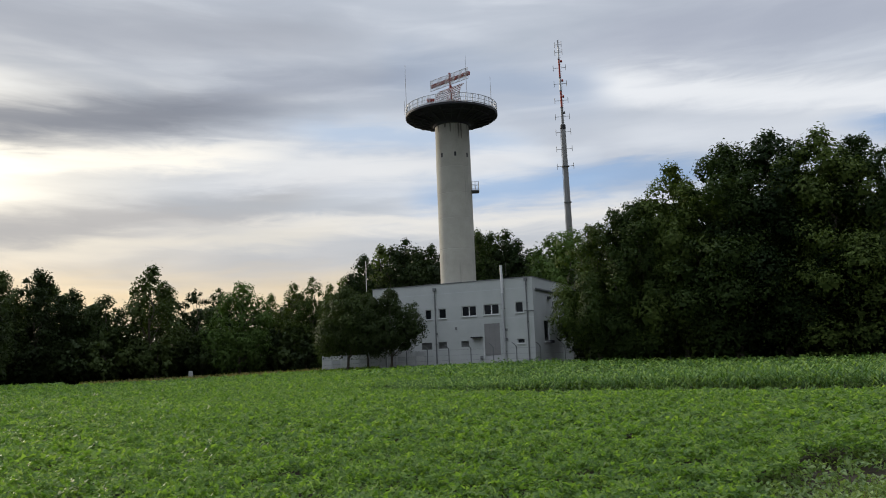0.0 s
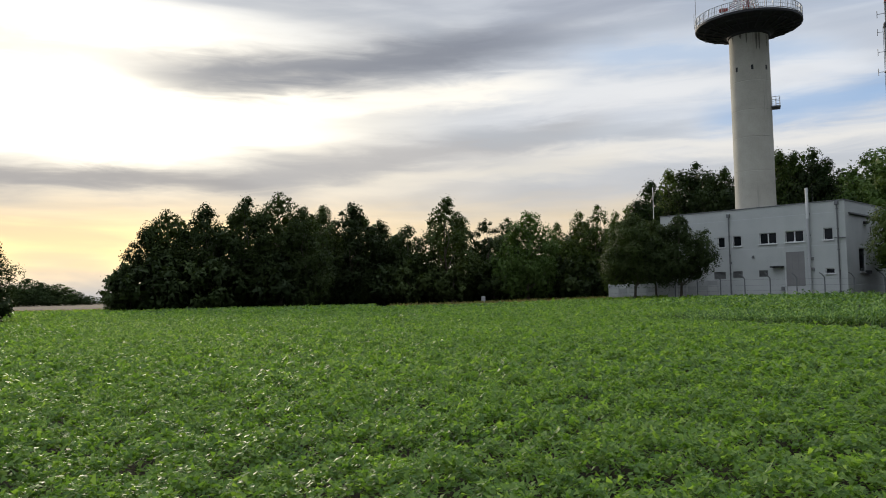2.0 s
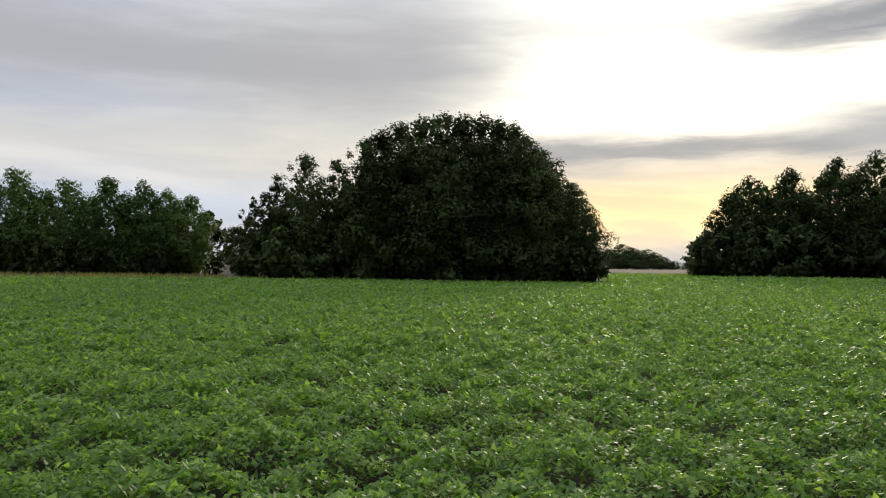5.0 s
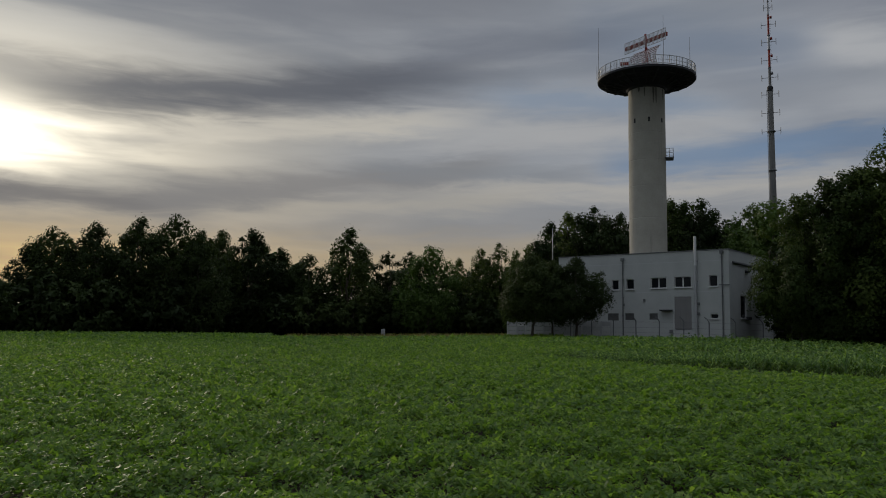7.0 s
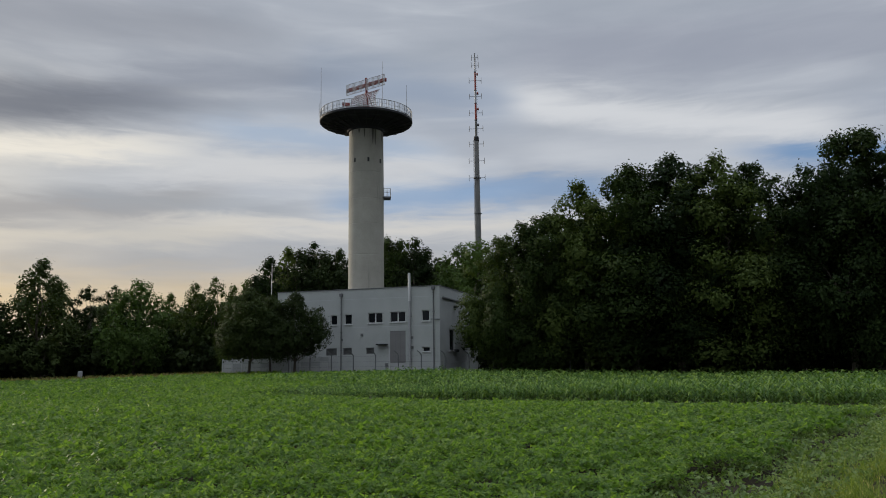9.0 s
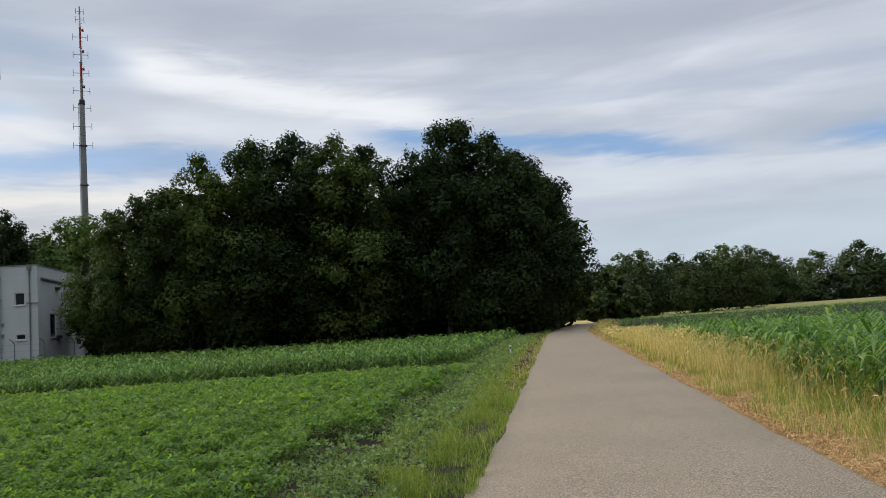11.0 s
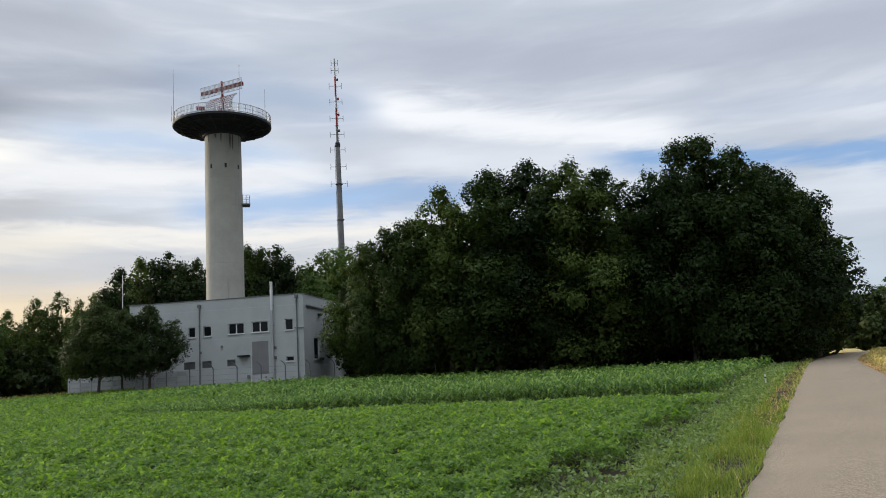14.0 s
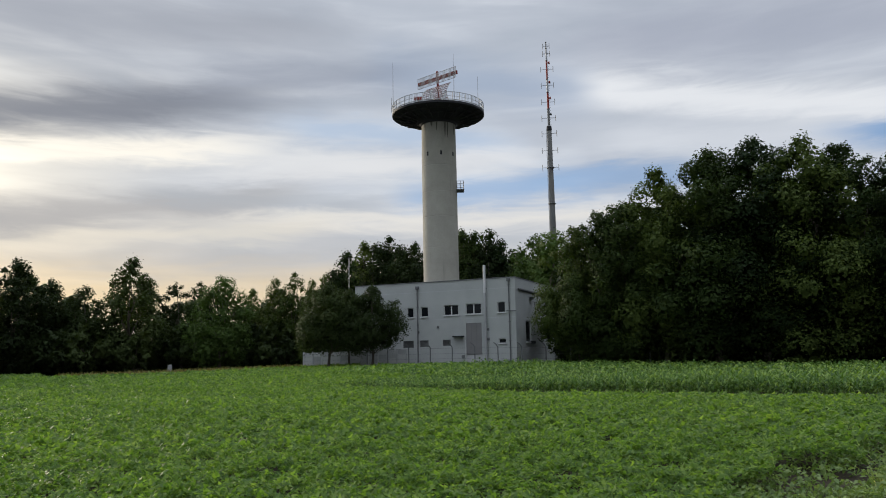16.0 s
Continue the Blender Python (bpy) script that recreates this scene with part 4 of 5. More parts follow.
def straw_heap():
    """A low heap of pale straw where the road turns behind the wood."""
    p = az_point(43.6, 112.0)
    a, r = np.meshgrid(np.linspace(0, 2 * np.pi, 28, endpoint=False), np.linspace(0.02, 1, 9), indexing="ij")
    X, Y = 2.2 * r * np.cos(a), 1.3 * r * np.sin(a)
    Z = 0.6 * (1 - r ** 2) * (0.75 + 0.35 * lumps(X + 3, Y, 1.1)) - 0.06
    i, j = np.meshgrid(np.arange(28), np.arange(8), indexing="ij")
    f = np.stack([i * 9 + j, i * 9 + j + 1, (i + 1) % 28 * 9 + j + 1, (i + 1) % 28 * 9 + j], -1).reshape(-1, 4)
    ob = link_mesh("straw_heap", raw_mesh("straw_heap", np.stack([X, Y, Z], -1).reshape(-1, 3), f, True), M["heap"])
    ob.matrix_basis = pose(p.x, p.y, float(land(p.x, p.y)), 0, 0, -40)
    tagged(ob, "low heap of pale golden straw beside the road bend", "straw heap")


M["heap"] = material("straw_heap", [(0.32, 0.25, 0.10), (0.44, 0.34, 0.14), (0.54, 0.42, 0.20)], 0.8, 0.9, 0.6, 12, spec=0.05)
straw_heap()
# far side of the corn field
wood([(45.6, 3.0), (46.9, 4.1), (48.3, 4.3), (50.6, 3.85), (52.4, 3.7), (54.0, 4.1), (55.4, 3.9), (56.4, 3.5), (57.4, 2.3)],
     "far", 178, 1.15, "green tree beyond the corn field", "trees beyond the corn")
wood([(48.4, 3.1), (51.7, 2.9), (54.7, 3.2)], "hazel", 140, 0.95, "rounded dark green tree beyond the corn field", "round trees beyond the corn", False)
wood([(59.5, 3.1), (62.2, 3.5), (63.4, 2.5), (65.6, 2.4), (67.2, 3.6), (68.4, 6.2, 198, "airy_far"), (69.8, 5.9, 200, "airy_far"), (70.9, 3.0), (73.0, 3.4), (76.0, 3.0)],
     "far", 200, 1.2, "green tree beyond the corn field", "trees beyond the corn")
for az in np.arange(45.2, 78, 1.4):
    tree("bush", float(az), 185.0, 1.0 + 0.5 * math.sin(az * 2.1), 1.3, "bush", "low green shrub in the hedge beyond the corn", "bush", "hedge beyond the corn")


# ---- radar tower ----


def ring(bm, radius, z, thick, sides=72):
    pts = [(radius * math.cos(2 * math.pi * i / sides), radius * math.sin(2 * math.pi * i / sides), z) for i in range(sides)]
    for i in range(sides):
        tube(bm, pts[i], pts[(i + 1) % sides], thick, thick, 6)
    return bm


M["runs"] = material("stained_concrete", [(0.07, 0.066, 0.056), (0.13, 0.122, 0.105), (0.20, 0.19, 0.165)], 0.9, 0.9, 0.1, 14)


def radar_tower():
    p = az_point(1.05, 92.0)
    base = float(land(p.x, p.y)) - 0.1
    t = empty("radar_tower", p.x, p.y, base, -1.05, "tall round concrete radar tower with a dark disc platform", "tower")
    z = lambda world: world - base
    out = [(2.22, 0), (2.22, z(9.2)), (2.13, z(9.9)), (2.11, z(10.9))]
    for joint in (14.5, 18.2, 21.2, 24.4):
        out += [(2.10, z(joint - 0.05)), (2.075, z(joint - 0.02)), (2.075, z(joint + 0.02)), (2.095, z(joint + 0.05))]
    out += [(2.06, z(29.75))]
    column = part("column", lathe(bmesh.new(), out, 72), M["concrete"], t, "weathered grey concrete shaft")
    bm = lathe(bmesh.new(), [(2.14, z(9.55)), (2.17, z(9.6)), (2.17, z(10.1)), (2.12, z(10.2))], 72)
    part("collar", bm, M["concrete"], t, "concrete collar above the roof")
    rng = random.Random(8)
    for ang, drop in ((-52, 0.9), (-24, 0.5), (-6, 1.1), (22, 1.9), (31, 3.2), (60, 1.4), (75, 0.8)):
        a = radians(ang)
        run = bmesh.new()
        wide, steps = rng.uniform(0.07, 0.14), 6
        rows = []
        for k in range(steps + 1):
            down = k / steps
            half = wide * (1 - down) ** 0.6 + 0.012
            rows.append([run.verts.new((2.072 * math.sin(a + q * half / 2.07), -2.072 * math.cos(a + q * half / 2.07), z(29.58) - drop * down)) for q in (-1, 0, 1)])
        for up, dn in zip(rows, rows[1:]):
            for q in (0, 1):
                run.faces.new((up[q], dn[q], dn[q + 1], up[q + 1]))
        bmesh.ops.solidify(run, geom=run.faces[:], thickness=-0.012)
        part("water_stain", run, M["runs"], column, "dark water stain below the deck")
    for ang in (-40, 7, 53):
        a = radians(ang)
        slot = part("slot_window", box(bmesh.new(), (-0.12, -0.06, -0.26), (0.12, 0.06, 0.26), 0.02), M["dark"], column, "dark slot window")
        slot.matrix_basis = pose(2.05 * math.sin(a), -2.05 * math.cos(a), z(25.8), 0, 0, ang)
    # service balcony
    bm = box(bmesh.new(), (1.9, -0.75, z(21.45)), (2.95, 0.75, z(21.62)), 0.03)
    balcony = part("balcony", bm, M["steel"], t, "small steel service balcony")
    for x, y in ((2.9, -0.7), (2.9, 0.7), (2.9, 0.0), (2.1, -0.7), (2.1, 0.7), (2.5, -0.7), (2.5, 0.7)):
        part("post", tube(bmesh.new(), (x, y, z(21.6)), (x, y, z(22.6)), 0.025, 0.025, 6), M["galv"], balcony)
    for h in (22.1, 22.6):
        bm = bmesh.new()
        for a, b in (((2.1, -0.7), (2.9, -0.7)), ((2.9, -0.7), (2.9, 0.7)), ((2.9, 0.7), (2.1, 0.7))):
            tube(bm, (*a, z(h)), (*b, z(h)), 0.025, 0.025, 6)
        part("rail", bm, M["galv"], balcony)
    # platform
    R = 5.62
    bm = lathe(bmesh.new(), [(2.03, z(29.6)), (2.2, z(29.64)), (2.3, z(29.85)), (3.4, z(30.28)), (4.9, z(30.6)), (R - 0.1, z(30.74)), (R, z(30.82)), (R, z(31.06)),
                             (R - 0.15, z(31.12)), (0.5, z(31.12))], 96)
    deck = part("platform", bm, M["dark"], t, "black saucer-shaped steel platform")
    rib = bmesh.new()
    vs = [rib.verts.new(c) for c in ((2.7, -0.05, z(29.92)), (5.4, -0.05, z(30.62)), (5.4, -0.05, z(30.76)), (2.7, -0.05, z(30.1)),
                                     (2.7, 0.05, z(29.92)), (5.4, 0.05, z(30.62)), (5.4, 0.05, z(30.76)), (2.7, 0.05, z(30.1)))]
    for f in ((0, 1, 2, 3), (7, 6, 5, 4), (0, 4, 5, 1), (3, 2, 6, 7), (1, 5, 6, 2), (0, 3, 7, 4)):
        rib.faces.new([vs[i] for i in f])
    first = part("rib", rib, M["ribs"], deck)
    for k in range(1, 24):
        o = new("rib", first.data)
        o.parent = deck
        o.matrix_basis = pose(0, 0, 0, 0, 0, 15 * k)
    for rr, h in ((3.7, 30.3), (4.7, 30.52)):
        part("ring_beam", ring(bmesh.new(), rr, z(h), 0.07), M["ribs"], deck)
    # railing
    bm = ring(bmesh.new(), R - 0.06, z(32.12), 0.035)
    rail = part("railing", bm, M["galv"], t, "pale galvanised railing")
    part("rail", ring(bmesh.new(), R - 0.06, z(31.62), 0.022), M["galv"], rail)
    part("kick_plate", ring(bmesh.new(), R - 0.06, z(31.2), 0.05), M["galv"], rail)
    post = tube(bmesh.new(), (R - 0.06, 0, z(31.05)), (R - 0.06, 0, z(32.15)), 0.05, 0.05, 6)
    bar = tube(bmesh.new(), (R - 0.06, 0, z(31.1)), (R - 0.06, 0, z(32.1)), 0.018, 0.018, 5)
    p0, b0 = part("post", post, M["galv"], rail), part("bar", bar, M["galv"], rail)
    for k in range(1, 160):
        o = new("post", p0.data) if k % 4 == 0 else new("bar", b0.data)
        o.parent = rail
        o.matrix_basis = pose(0, 0, 0, 0, 0, 360 / 160 * k)
    # whips and small gear on the deck
    for x, y, top in ((-5.45, -0.6, 37.6), (2.05, 2.2, 39.7), (4.95, 0.4, 36.0), (-5.62, -1.2, 32.9)):
        part("whip_aerial", tube(bmesh.new(), (x, y, z(31.1)), (x, y, z(top)), 0.035, 0.014, 6), M["steel"], t, "thin whip aerial")
    bm = tube(bmesh.new(), (-2.3, -3.0, z(31.1)), (-2.3, -3.0, z(32.2)), 0.06, 0.05, 8)
    box(bm, (-2.85, -3.2, z(31.95)), (-1.9, -2.8, z(32.35)), 0.05)
    part("floodlight", bm, M["red"], t, "small red lamp on a stand")
    # turning antenna
    ant = empty("antenna", 0, 0, 0, 40)
    ant.parent = t
    ant.matrix_basis = pose(0, 0.3, z(31.1), 0, 0, -42)
    bm = lathe(bmesh.new(), [(0.85, 0), (0.8, 1.0), (0.5, 1.5), (0.42, 2.2)], 24)
    part("pedestal", bm, M["red"], ant, "red antenna pedestal")
    bm = bmesh.new()
    n = 9
    for i in range(n + 1):
        c = -0.55 + 1.15 * (i / n - 0.45) ** 2 * 2.2
        tube(bm, (-2.0, c, 1.15 + 2.6 * i / n), (2.0, c, 1.15 + 2.6 * i / n), 0.06 if i in (0, n) else 0.045, sides=6)
    refl = part("reflector", bm, M["red"], ant, "curved open reflector of red bars")
    rib = bmesh.new()
    for i in range(n):
        s0, s1 = i / n, (i + 1) / n
        a, b = [(0, -0.62 + 1.15 * (s - 0.45) ** 2 * 2.2, 1.15 + 2.6 * s) for s in (s0, s1)]
        tube(rib, a, b, 0.05, 0.05, 6)
    r0 = part("reflector_rib", rib, M["white"], refl, "white curved rib")
    for k in range(12):
        o = r0 if k == 0 else new("reflector_rib", r0.data)
        o.parent = refl
        o.matrix_basis = pose(-2.0 + 4.0 * k / 11, 0, 0)
    bm = tube(bmesh.new(), (0, 0.1, 1.9), (0, 0.0, 5.0), 0.16, 0.12, 10)
    tube(bm, (-0.9, 0.2, 1.6), (0, 0.05, 4.2), 0.07, 0.06, 6)
    tube(bm, (0.9, 0.2, 1.6), (0, 0.05, 4.2), 0.07, 0.06, 6)
    part("support", bm, M["red"], ant, "red tubular support")
    bm = box(bmesh.new(), (-3.2, -0.16, 4.46), (3.2, 0.12, 4.90), 0.03)
    beam = part("array_beam", bm, M["red"], ant, "long red antenna beam")
    rod = tube(bmesh.new(), (0, -0.2, 3.98), (0, -0.2, 5.38), 0.035, 0.035, 6)
    r1 = part("array_rod", rod, M["white"], beam, "white upright rod")
    for k in range(33):
        o = r1 if k == 0 else new("array_rod", r1.data)
        o.parent = beam
        o.matrix_basis = pose(-3.15 + 6.3 * k / 32, 0, 0)
    for h in (4.0, 5.36):
        part("array_rail", tube(bmesh.new(), (-3.18, -0.2, h), (3.18, -0.2, h), 0.03, 0.03, 6), M["white"], beam)
    part("lamp", tube(bmesh.new(), (0, -0.05, 4.9), (0, -0.05, 5.6), 0.16, 0.14, 10), M["red"], ant, "red obstruction lamp")


radar_tower()


def antenna_mast():
    p = az_point(9.4, 105.0)
    base = float(land(p.x, p.y)) - 0.1
    t = empty("antenna_mast", p.x, p.y, base, -9.4, "slender concrete aerial mast with a red and white steel top", "mast")
    z = lambda world: world - base
    bm = lathe(bmesh.new(), [(0.50, 0), (0.46, z(8)), (0.40, z(18)), (0.31, z(32.9)), (0.28, z(33.0))], 20)
    pole = part("pole", bm, M["mastgrey"], t, "tapered grey concrete pole", True)
    part("collar", lathe(bmesh.new(), [(0.34, z(32.3)), (0.36, z(32.4)), (0.36, z(32.75)), (0.33, z(32.9))], 20), M["dark"], pole, "dark steel collar")
    bm = tube(bmesh.new(), (-0.52, -0.1, z(1)), (-0.40, -0.1, z(32.5)), 0.05, 0.04, 6)
    part("cable_duct", bm, M["galv"], pole, "pale cable duct")
    for h in (12.5, 16.5, 22.0, 27.0):
        part("clamp", lathe(bmesh.new(), [(0.50, z(h)), (0.52, z(h) + 0.03), (0.52, z(h) + 0.12), (0.46, z(h) + 0.15)], 16), M["steel"], pole)
    sections = ((33.0, 35.4, 0.17, "mastgrey"), (35.4, 37.8, 0.15, "red"), (37.8, 39.7, 0.14, "galv"), (39.7, 42.4, 0.125, "red"), (42.4, 44.2, 0.10, "galv"), (44.2, 45.1, 0.075, "steel"))
    for z0, z1, r, m in sections:
        s = part("tube_section", tube(bmesh.new(), (0, 0, z(z0)), (0, 0, z(z1)), r, r * 0.93, 12), M[m], t)
        bm = bmesh.new()
        k = z0 + 0.2
        while k < z1 - 0.2:
            tube(bm, (r + 0.02, -0.05, z(k)), (r + 0.16, -0.05, z(k)), 0.02, 0.02, 5)
            k += 0.33
        part("step_irons", bm, M["steel"], s)
        part("flange", tube(bmesh.new(), (0, 0, z(z1) - 0.06), (0, 0, z(z1) + 0.04), r * 1.25, r * 1.25, 12), M["steel"], s)
    for h, w in ((44.5, 0.45), (43.4, 0.5), (41.1, 0.85), (38.8, 0.85), (36.4, 0.9), (34.1, 0.95), (31.9, 1.0), (29.5, 1.05), (27.1, 1.1)):
        bm = tube(bmesh.new(), (-w, 0, z(h)), (w, 0, z(h)), 0.03, 0.03, 6)
        for s in (-1, 1):
            tube(bm, (s * w, 0, z(h) - 0.42), (s * w, 0, z(h) + 0.42), 0.035, 0.035, 6)
        part("dipole_arm", bm, M["steel"], t, "cross arm with dipole aerials")
    for h, s in ((42.0, 1), (39.2, 1), (36.9, 1), (34.6, 1)):
        part("dish", tube(bmesh.new(), (s * 0.16, -0.1, z(h)), (s * 0.42, -0.1, z(h) + 0.02), 0.16, 0.2, 12), M["red" if h > 35 else "steel"], t, "small drum aerial")


M["mastgrey"] = material("mast_concrete", [(0.12, 0.12, 0.118), (0.17, 0.17, 0.165), (0.21, 0.21, 0.20)], 0.4, 0.85, 0.15, 9)
antenna_mast()

# ---- equipment building ----


def pierced_wall(x0, x1, z0, z1, thick, holes):
    """An upright wall in the plane y = 0 with its outer face towards +y; holes go through it."""
    bm = bmesh.new()
    xs = sorted({x0, x1, *[h[0] for h in holes], *[h[1] for h in holes]})
    zs = sorted({z0, z1, *[h[2] for h in holes], *[h[3] for h in holes]})
    grid = {}

    def vert(x, y, z):
        key = (round(x, 4), round(y, 4), round(z, 4))
        if key not in grid:
            grid[key] = bm.verts.new(key)
        return grid[key]

    def open_at(x, z):
        return any(h[0] < x < h[1] and h[2] < z < h[3] for h in holes)

    solid = set()
    for i in range(len(xs) - 1):
        for j in range(len(zs) - 1):
            if not open_at((xs[i] + xs[i + 1]) / 2, (zs[j] + zs[j + 1]) / 2):
                solid.add((i, j))
    for i, j in solid:
        a, b, c, d = xs[i], xs[i + 1], zs[j], zs[j + 1]
        bm.faces.new((vert(a, 0, c), vert(a, 0, d), vert(b, 0, d), vert(b, 0, c)))
        bm.faces.new((vert(a, -thick, c), vert(b, -thick, c), vert(b, -thick, d), vert(a, -thick, d)))
        for (di, dj), (p, q) in (((-1, 0), ((a, c), (a, d))), ((1, 0), ((b, d), (b, c))), ((0, -1), ((b, c), (a, c))), ((0, 1), ((a, d), (b, d)))):
            if (i + di, j + dj) not in solid:
                bm.faces.new((vert(p[0], 0, p[1]), vert(p[0], -thick, p[1]), vert(q[0], -thick, q[1]), vert(q[0], 0, q[1])))
    bmesh.ops.recalc_face_normals(bm, faces=bm.faces)
    return bm


def window_in(parent, x0, x1, z0, z1, y=-0.12, sashes=1, sill=True, name="window"):
    """A window in a wall that faces +y: frame, panes and sill."""
    fr = 0.06
    bm = bmesh.new()
    box(bm, (x0, y - 0.05, z0), (x0 + fr, y + 0.02, z1), 0.008)
    box(bm, (x1 - fr, y - 0.05, z0), (x1, y + 0.02, z1), 0.008)
    box(bm, (x0 + fr, y - 0.05, z1 - fr), (x1 - fr, y + 0.02, z1), 0.008)
    box(bm, (x0 + fr, y - 0.05, z0), (x1 - fr, y + 0.02, z0 + fr), 0.008)
    step = (x1 - x0) / sashes
    for k in range(1, sashes):
        box(bm, (x0 + step * k - fr, y - 0.05, z0 + fr), (x0 + step * k + fr, y + 0.02, z1 - fr), 0.008)
    w = part(name, bm, M["frame"], parent, "white framed window with dark glass")
    for k in range(sashes):
        a, b = x0 + step * k + fr, x0 + step * (k + 1) - fr
        part("pane", box(bmesh.new(), (a - 0.01, y - 0.035, z0 + fr - 0.01), (b + 0.01, y - 0.02, z1 - fr + 0.01)), M["glass"], w, "dark glass")
    if sill:
        part("sill", box(bmesh.new(), (x0 - 0.08, y - 0.02, z0 - 0.09), (x1 + 0.08, 0.10, z0), 0.015), M["frame"], w, "pale window sill")
    return w


def louvre_in(parent, x0, x1, z0, z1, y=-0.1):
    bm = bmesh.new()
    for a, b, c, d in ((x0, x0 + 0.05, z0, z1), (x1 - 0.05, x1, z0, z1), (x0 + 0.05, x1 - 0.05, z0, z0 + 0.05), (x0 + 0.05, x1 - 0.05, z1 - 0.05, z1)):
        box(bm, (a, y - 0.06, c), (b, y + 0.06, d), 0.006)
    v = part("vent", bm, M["louvre"], parent, "grey louvred vent")
    part("backing", box(bmesh.new(), (x0 + 0.04, y - 0.08, z0 + 0.04), (x1 - 0.04, y - 0.065, z1 - 0.04)), M["louvre"], v)
    n = max(3, int((z1 - z0) / 0.11))
    for k in range(n):
        zz = z0 + 0.06 + (z1 - z0 - 0.12) * k / n
        part("slat", box(bmesh.new(), (x0 + 0.05, y - 0.05, zz), (x1 - 0.05, y + 0.04, zz + 0.05), 0.005), M["louvre"], v)


def downpipe(parent, x, z0, z1, r=0.06):
    bm = tube(bmesh.new(), (x, 0.12, z0), (x, 0.12, z1 - 0.3), r, r, 10)
    pipe = part("downpipe", bm, M["steel"], parent, "grey metal downpipe")
    part("hopper", box(bmesh.new(), (x - 0.17, 0.005, z1 - 0.34), (x + 0.17, 0.28, z1), 0.03), M["steel"], pipe, "dark rainwater hopper")
    k = z0 + 0.6
    while k < z1 - 0.6:
        part("bracket", box(bmesh.new(), (x - 0.1, 0.0, k), (x + 0.1, 0.19, k + 0.06), 0.01), M["steel"], pipe)
        k += 1.9


def equipment_building():
    c = az_point(6.1, 80.0)
    base = 0.72
    b = empty("equipment_building", c.x, c.y, base, 155.68, "two-storey white rendered equipment building with flat roof", "building")
    z = lambda world: world - base
    X0, X1, DEEP, TOP = -0.5, 18.2, 17.0, z(9.66)
    upper = [(11.02, 11.78, z(5.97), z(7.02), 1), (9.30, 10.15, z(6.0), z(7.05), 1), (5.80, 7.45, z(6.06), z(7.13), 2),
             (3.25, 4.95, z(6.09), z(7.16), 2), (0.62, 1.45, z(6.12), z(7.22), 1), (13.6, 15.2, z(6.0), z(7.05), 2)]
    vents = [(11.05, 12.3, z(2.75), z(3.5)), (9.30, 10.3, z(2.8), z(3.5)), (6.75, 7.65, z(2.85), z(3.5)), (13.9, 15.0, z(2.8), z(3.5))]
    small = (0.60, 1.40, z(2.98), z(3.46))
    door = (3.25, 4.98, 0.12, z(5.16))
    holes = [w[:4] for w in upper] + vents + [small, door]
    part("front_wall", pierced_wall(X0, X1, -0.5, TOP, 0.36, holes), M["wall"], b, "white rendered front wall")
    for x0, x1, z0, z1, n in upper:
        window_in(b, x0, x1, z0, z1, sashes=n)
    window_in(b, *small)
    for v in vents:
        louvre_in(b, *v)
    x0, x1, z0, z1 = door
    mid = z(1.9)
    d = part("door", box(bmesh.new(), (x0, -0.14, z0), (x1, -0.06, mid - 0.03), 0.01), M["louvre2"], b, "tall grey steel loading door")
    part("panel", box(bmesh.new(), (x0, -0.12, mid), (x1, -0.03, z1), 0.01), M["door"], d, "darker grey upper panel")
    for k in range(1, 3):
        xx = x0 + (x1 - x0) * k / 3
        part("seam", box(bmesh.new(), (xx - 0.015, -0.035, mid + 0.04), (xx + 0.015, -0.022, z1 - 0.04), 0.004), M["louvre"], d)
    part("canopy", box(bmesh.new(), (5.2, 0.0, z(3.72)), (6.35, 0.55, z(3.86)), 0.02), M["dark"], b, "small dark canopy")
    part("jamb", box(bmesh.new(), (5.02, 0.0, 0.0), (5.10, 0.05, z(3.4)), 0.01), M["frame"], b)
    # side wall, square to the front at the near corner
    side = empty("side", X0, 0, 0)
    side.parent = b
    tall, high = (3.3, 5.2, z(3.1), z(5.35)), (6.8, 7.6, z(6.6), z(7.6))
    sw = part("side_wall", pierced_wall(-DEEP, -0.36, -0.5, TOP, 0.36, [(-h[1], -h[0], h[2], h[3]) for h in (tall, high)]), M["wall"], b, "white rendered side wall")
    bpy.data.objects.remove(side)
    turn = pose(X0, 0, 0, 0, 0, 90)
    sw.matrix_basis = turn
    for h in (tall, high):
        window_in(sw, -h[1], -h[0], h[2], h[3])
    part("gutter", box(bmesh.new(), (-9.5, 0.0, z(8.45)), (-0.9, 0.16, z(8.62)), 0.02), M["steel"], sw, "grey gutter along the side wall")
    part("lamp_box", box(bmesh.new(), (-5.6, 0.0, z(7.7)), (-4.9, 0.3, z(7.95)), 0.03), M["dark"], sw)
    part("ledge", box(bmesh.new(), (-5.9, 0.0, z(2.95)), (-4.8, 0.3, z(3.25)), 0.03), M["dark"], sw)
    part("back_wall", box(bmesh.new(), (X0 + 0.36, -DEEP, -0.5), (X1, -DEEP + 0.36, TOP)), M["wall"], b)
    part("far_wall", box(bmesh.new(), (X1 - 0.36, -DEEP + 0.36, -0.5), (X1, -0.36, TOP)), M["wall"], b)
    part("roof", box(bmesh.new(), (X0 + 0.36, -DEEP + 0.36, TOP - 0.6), (X1 - 0.36, -0.36, TOP - 0.35)), M["roofing"], b, "flat felt roof")
    bm = box(bmesh.new(), (X0 - 0.05, -0.42, TOP + 0.004), (X1 + 0.05, 0.06, TOP + 0.09), 0.015)
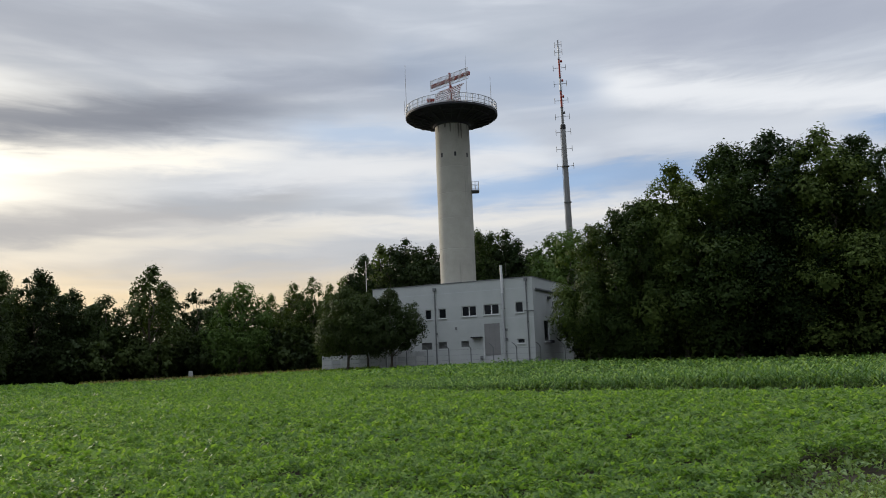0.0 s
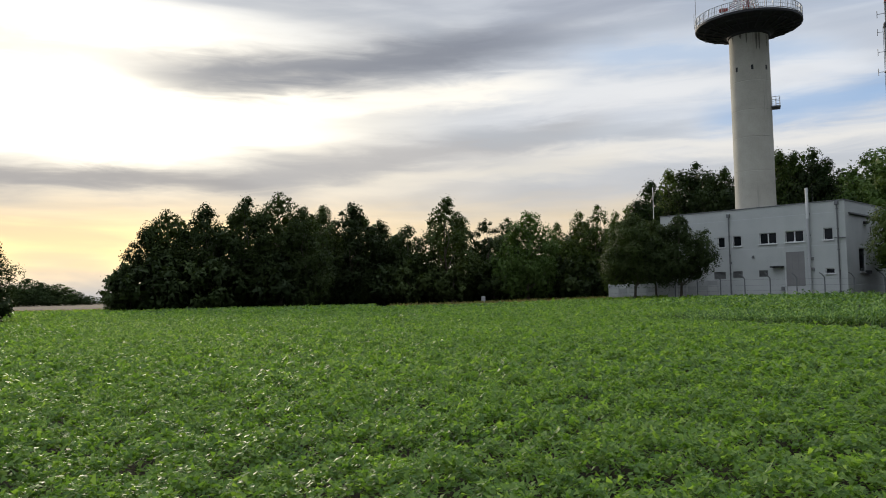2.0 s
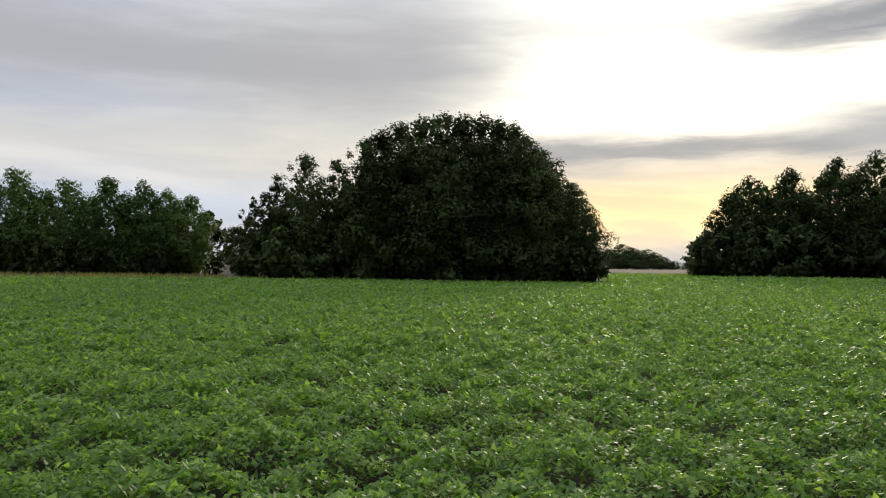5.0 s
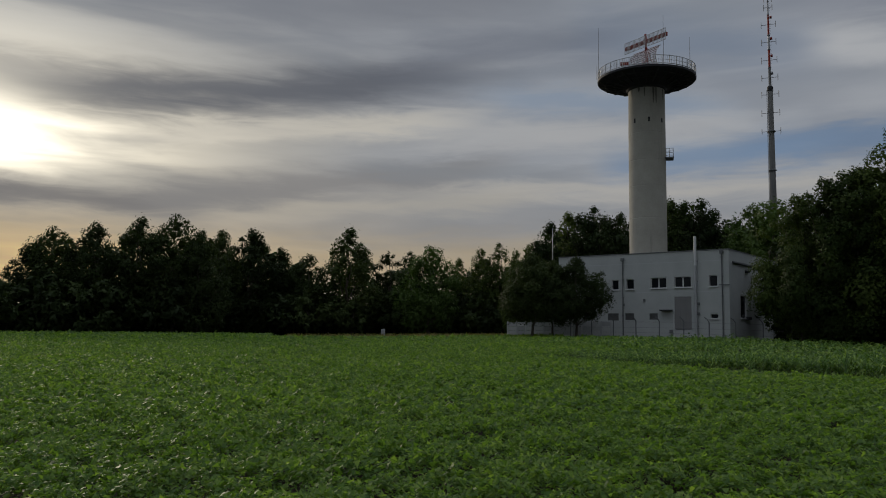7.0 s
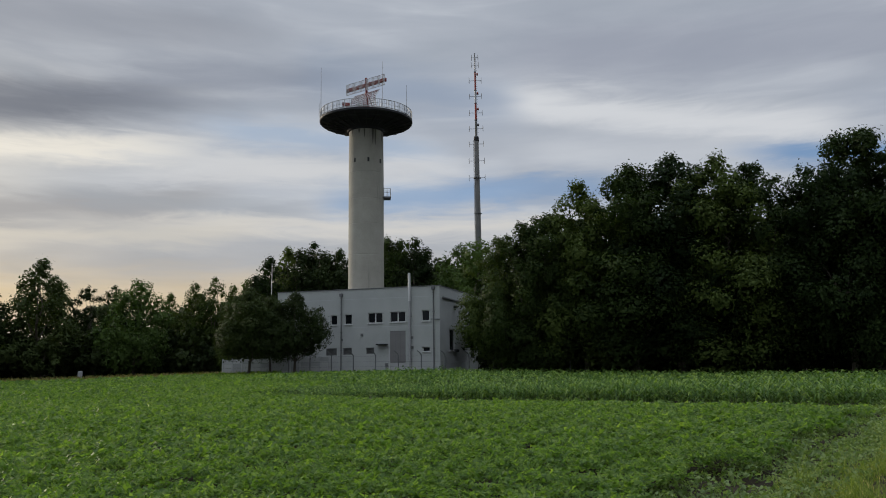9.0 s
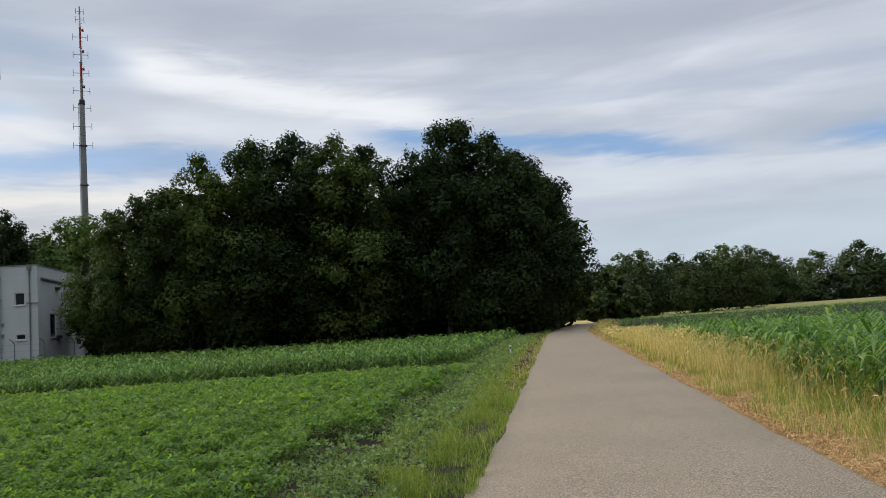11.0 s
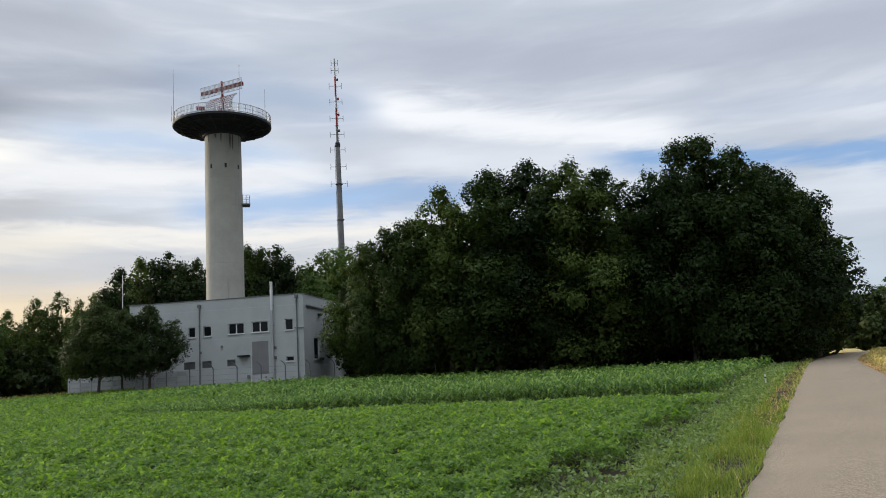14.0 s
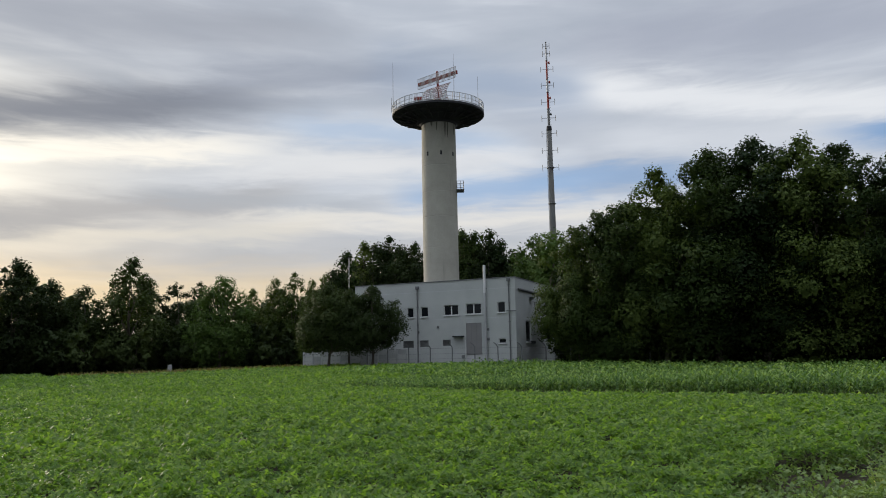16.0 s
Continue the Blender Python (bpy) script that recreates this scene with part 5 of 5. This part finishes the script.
    box(bm, (X0 - 0.05, -DEEP, TOP + 0.004), (X0 + 0.42, -0.424, TOP + 0.09), 0.015)
    part("coping", bm, M["steel"], b, "grey metal parapet coping")
    for h in (8.62, 5.62):
        part("joint", box(bmesh.new(), (X0 + 0.05, 0.0, z(h)), (X1, 0.006, z(h) + 0.035)), M["walljoint"], b)
    downpipe(b, 10.5, 0.0, z(9.3))
    downpipe(b, 0.15, 0.0, z(9.62))
    bm = tube(bmesh.new(), (2.72, 0.22, 0.0), (2.72, 0.22, z(8.2)), 0.13, 0.13, 14)
    flue = part("flue", bm, M["galv"], b, "tall galvanised flue pipe")
    part("flue_top", tube(bmesh.new(), (2.72, 0.22, z(8.2)), (2.72, 0.22, z(11.1)), 0.135, 0.135, 14), M["frame"], flue, "pale upper flue section")
    for k in (2.2, 4.4, 6.6, 8.6):
        part("bracket", box(bmesh.new(), (2.54, 0.0, z(k)), (2.90, 0.2, z(k) + 0.07), 0.01), M["steel"], flue)
    part("rod", tube(bmesh.new(), (2.35, -0.2, TOP + 0.05), (2.35, -0.2, z(11.5)), 0.03, 0.015, 6), M["dark"], b, "thin lightning rod")
    for x, h, s in ((10.45, 4.25, 0.2), (8.15, 4.72, 0.22), (2.5, 4.3, 0.22), (2.5, 3.3, 0.24), (5.35, 1.5, 0.3)):
        part("junction_box", box(bmesh.new(), (x - s / 2, 0.0, z(h)), (x + s / 2, 0.14, z(h) + s * 1.2), 0.02), M["louvre"], b, "small grey wall box")
    bm = tube(bmesh.new(), (0.45, 0.1, z(6.28)), (-0.55, 0.1, z(6.24)), 0.05, 0.05, 8)
    part("conduit", bm, M["steel"], b)


M["louvre2"] = material("pale_steel_door", [(0.38, 0.385, 0.39), (0.45, 0.455, 0.46)], 0.8, 0.6, 0.05, 10)
M["walljoint"] = material("wall_joint", [(0.44, 0.46, 0.48), (0.50, 0.52, 0.53)], 0.8, 0.85)
equipment_building()


def local_to_world(x, y):
    """From the building's own axes (x along the front, y outwards) to the plan."""
    c, a = az_point(6.1, 80.0), radians(155.68)
    return c.x + x * math.cos(a) - y * math.sin(a), c.y + x * math.sin(a) + y * math.cos(a)


def wire_fence():
    """Posts with bent tops and strained wires along the front of the yard."""
    xs = [-14 + 2.45 * k for k in range(15)]
    x0, y0 = local_to_world(xs[0], 2.4)
    f = empty("wire_fence", 0, 0, 0, 0, "wire fence with grey bent-top concrete posts before the building", "fence")
    pts = []
    for x in xs:
        px, py = local_to_world(x, 2.4)
        pz = float(land(px, py)) - 0.1
        bm = tube(bmesh.new(), (0, 0, 0), (0, 0, 1.95), 0.06, 0.055, 8)
        tube(bm, (0, 0, 1.93), (0.16, 0.18, 2.25), 0.055, 0.045, 8)
        tube(bm, (0.16, 0.18, 2.23), (0.34, 0.30, 2.38), 0.045, 0.04, 8)
        o = part("post", bm, M["steel"], f)
        o.matrix_basis = pose(px, py, pz, 0, 0, 155.68)
        pts.append(Vector((px, py, pz)))
    for h in (0.3, 0.8, 1.3, 1.85):
        bm = bmesh.new()
        for a, b in zip(pts, pts[1:]):
            tube(bm, a + Vector((0, 0, h)), b + Vector((0, 0, h)), 0.008, 0.008, 4)
        part("wire", bm, M["steel"], f)


def board_fence():
    """Pale concrete boards between posts, beside the small trees."""
    a, b = az_point(-9.0, 86.0), az_point(-1.6, 83.0)
    n = 11
    f = empty("panel_fence", 0, 0, 0, 0, "pale weathered concrete panel fence beside the building", "fence")
    ang = math.degrees(math.atan2(b.y - a.y, b.x - a.x))
    step = (b - a).length / n
    for k in range(n + 1):
        p = a.lerp(b, k / n)
        z0 = float(land(p.x, p.y)) - 0.15
        o = part("post", box(bmesh.new(), (-0.08, -0.08, 0), (0.08, 0.08, 1.98), 0.015), M["board"], f)
        o.matrix_basis = pose(p.x, p.y, z0, 0, 0, ang)
        if k < n:
            for j in range(4):
                o = part("panel", box(bmesh.new(), (0.08, -0.03, 0.1 + 0.45 * j), (step - 0.08, 0.03, 0.1 + 0.45 * j + 0.435), 0.01), M["board"], f)
                o.matrix_basis = pose(p.x, p.y, z0, 0, 0, ang)


wire_fence()
board_fence()
for az, r, el, w, top in ((-7.3, 79, 5.6, 0.95, 0), (-5.7, 81, 5.1, 0.8, 0), (-4.1, 78, 5.3, 0.98, 0)):
    tree("round", az, r, el, w, "yard_tree", "round-crowned dark green tree before the building", "tree", "trees before the building")
mk = az_point(-18.1, 100)
bm = box(bmesh.new(), (-0.25, -0.2, -0.1), (0.25, 0.2, 0.95), 0.06)
tagged(part("marker_stone", bm, M["board"]), "pale concrete marker stone at the field edge", "marker").matrix_basis = pose(mk.x, mk.y, float(land(mk.x, mk.y)), 0, 0, 20)
lp = az_point(-5.75, 96)
bm = tube(bmesh.new(), (0, 0, 0), (0, 0, EYE + 96 * math.tan(radians(7.0))), 0.06, 0.04, 8)
tagged(part("light_pole", bm, M["galv"]), "slim pale metal pole behind the small trees", "pole").matrix_basis = pose(lp.x, lp.y, float(land(lp.x, lp.y)) - 0.1)
for u, w, h in ((34.5, -2.1, 0.5),):
    x, y = on_road(u, w)
    o = part("road_post", box(bmesh.new(), (-0.04, -0.03, 0), (0.04, 0.03, h), 0.012), M["white"])
    part("band", box(bmesh.new(), (-0.043, -0.033, h - 0.16), (0.043, 0.033, h - 0.09), 0.004), M["dark"], o, "black reflector band")
    tagged(o, "small white marker post at the road edge", "post", "road posts").matrix_basis = pose(x, y, float(land(x, y)) - 0.03, 0, 0, 48)
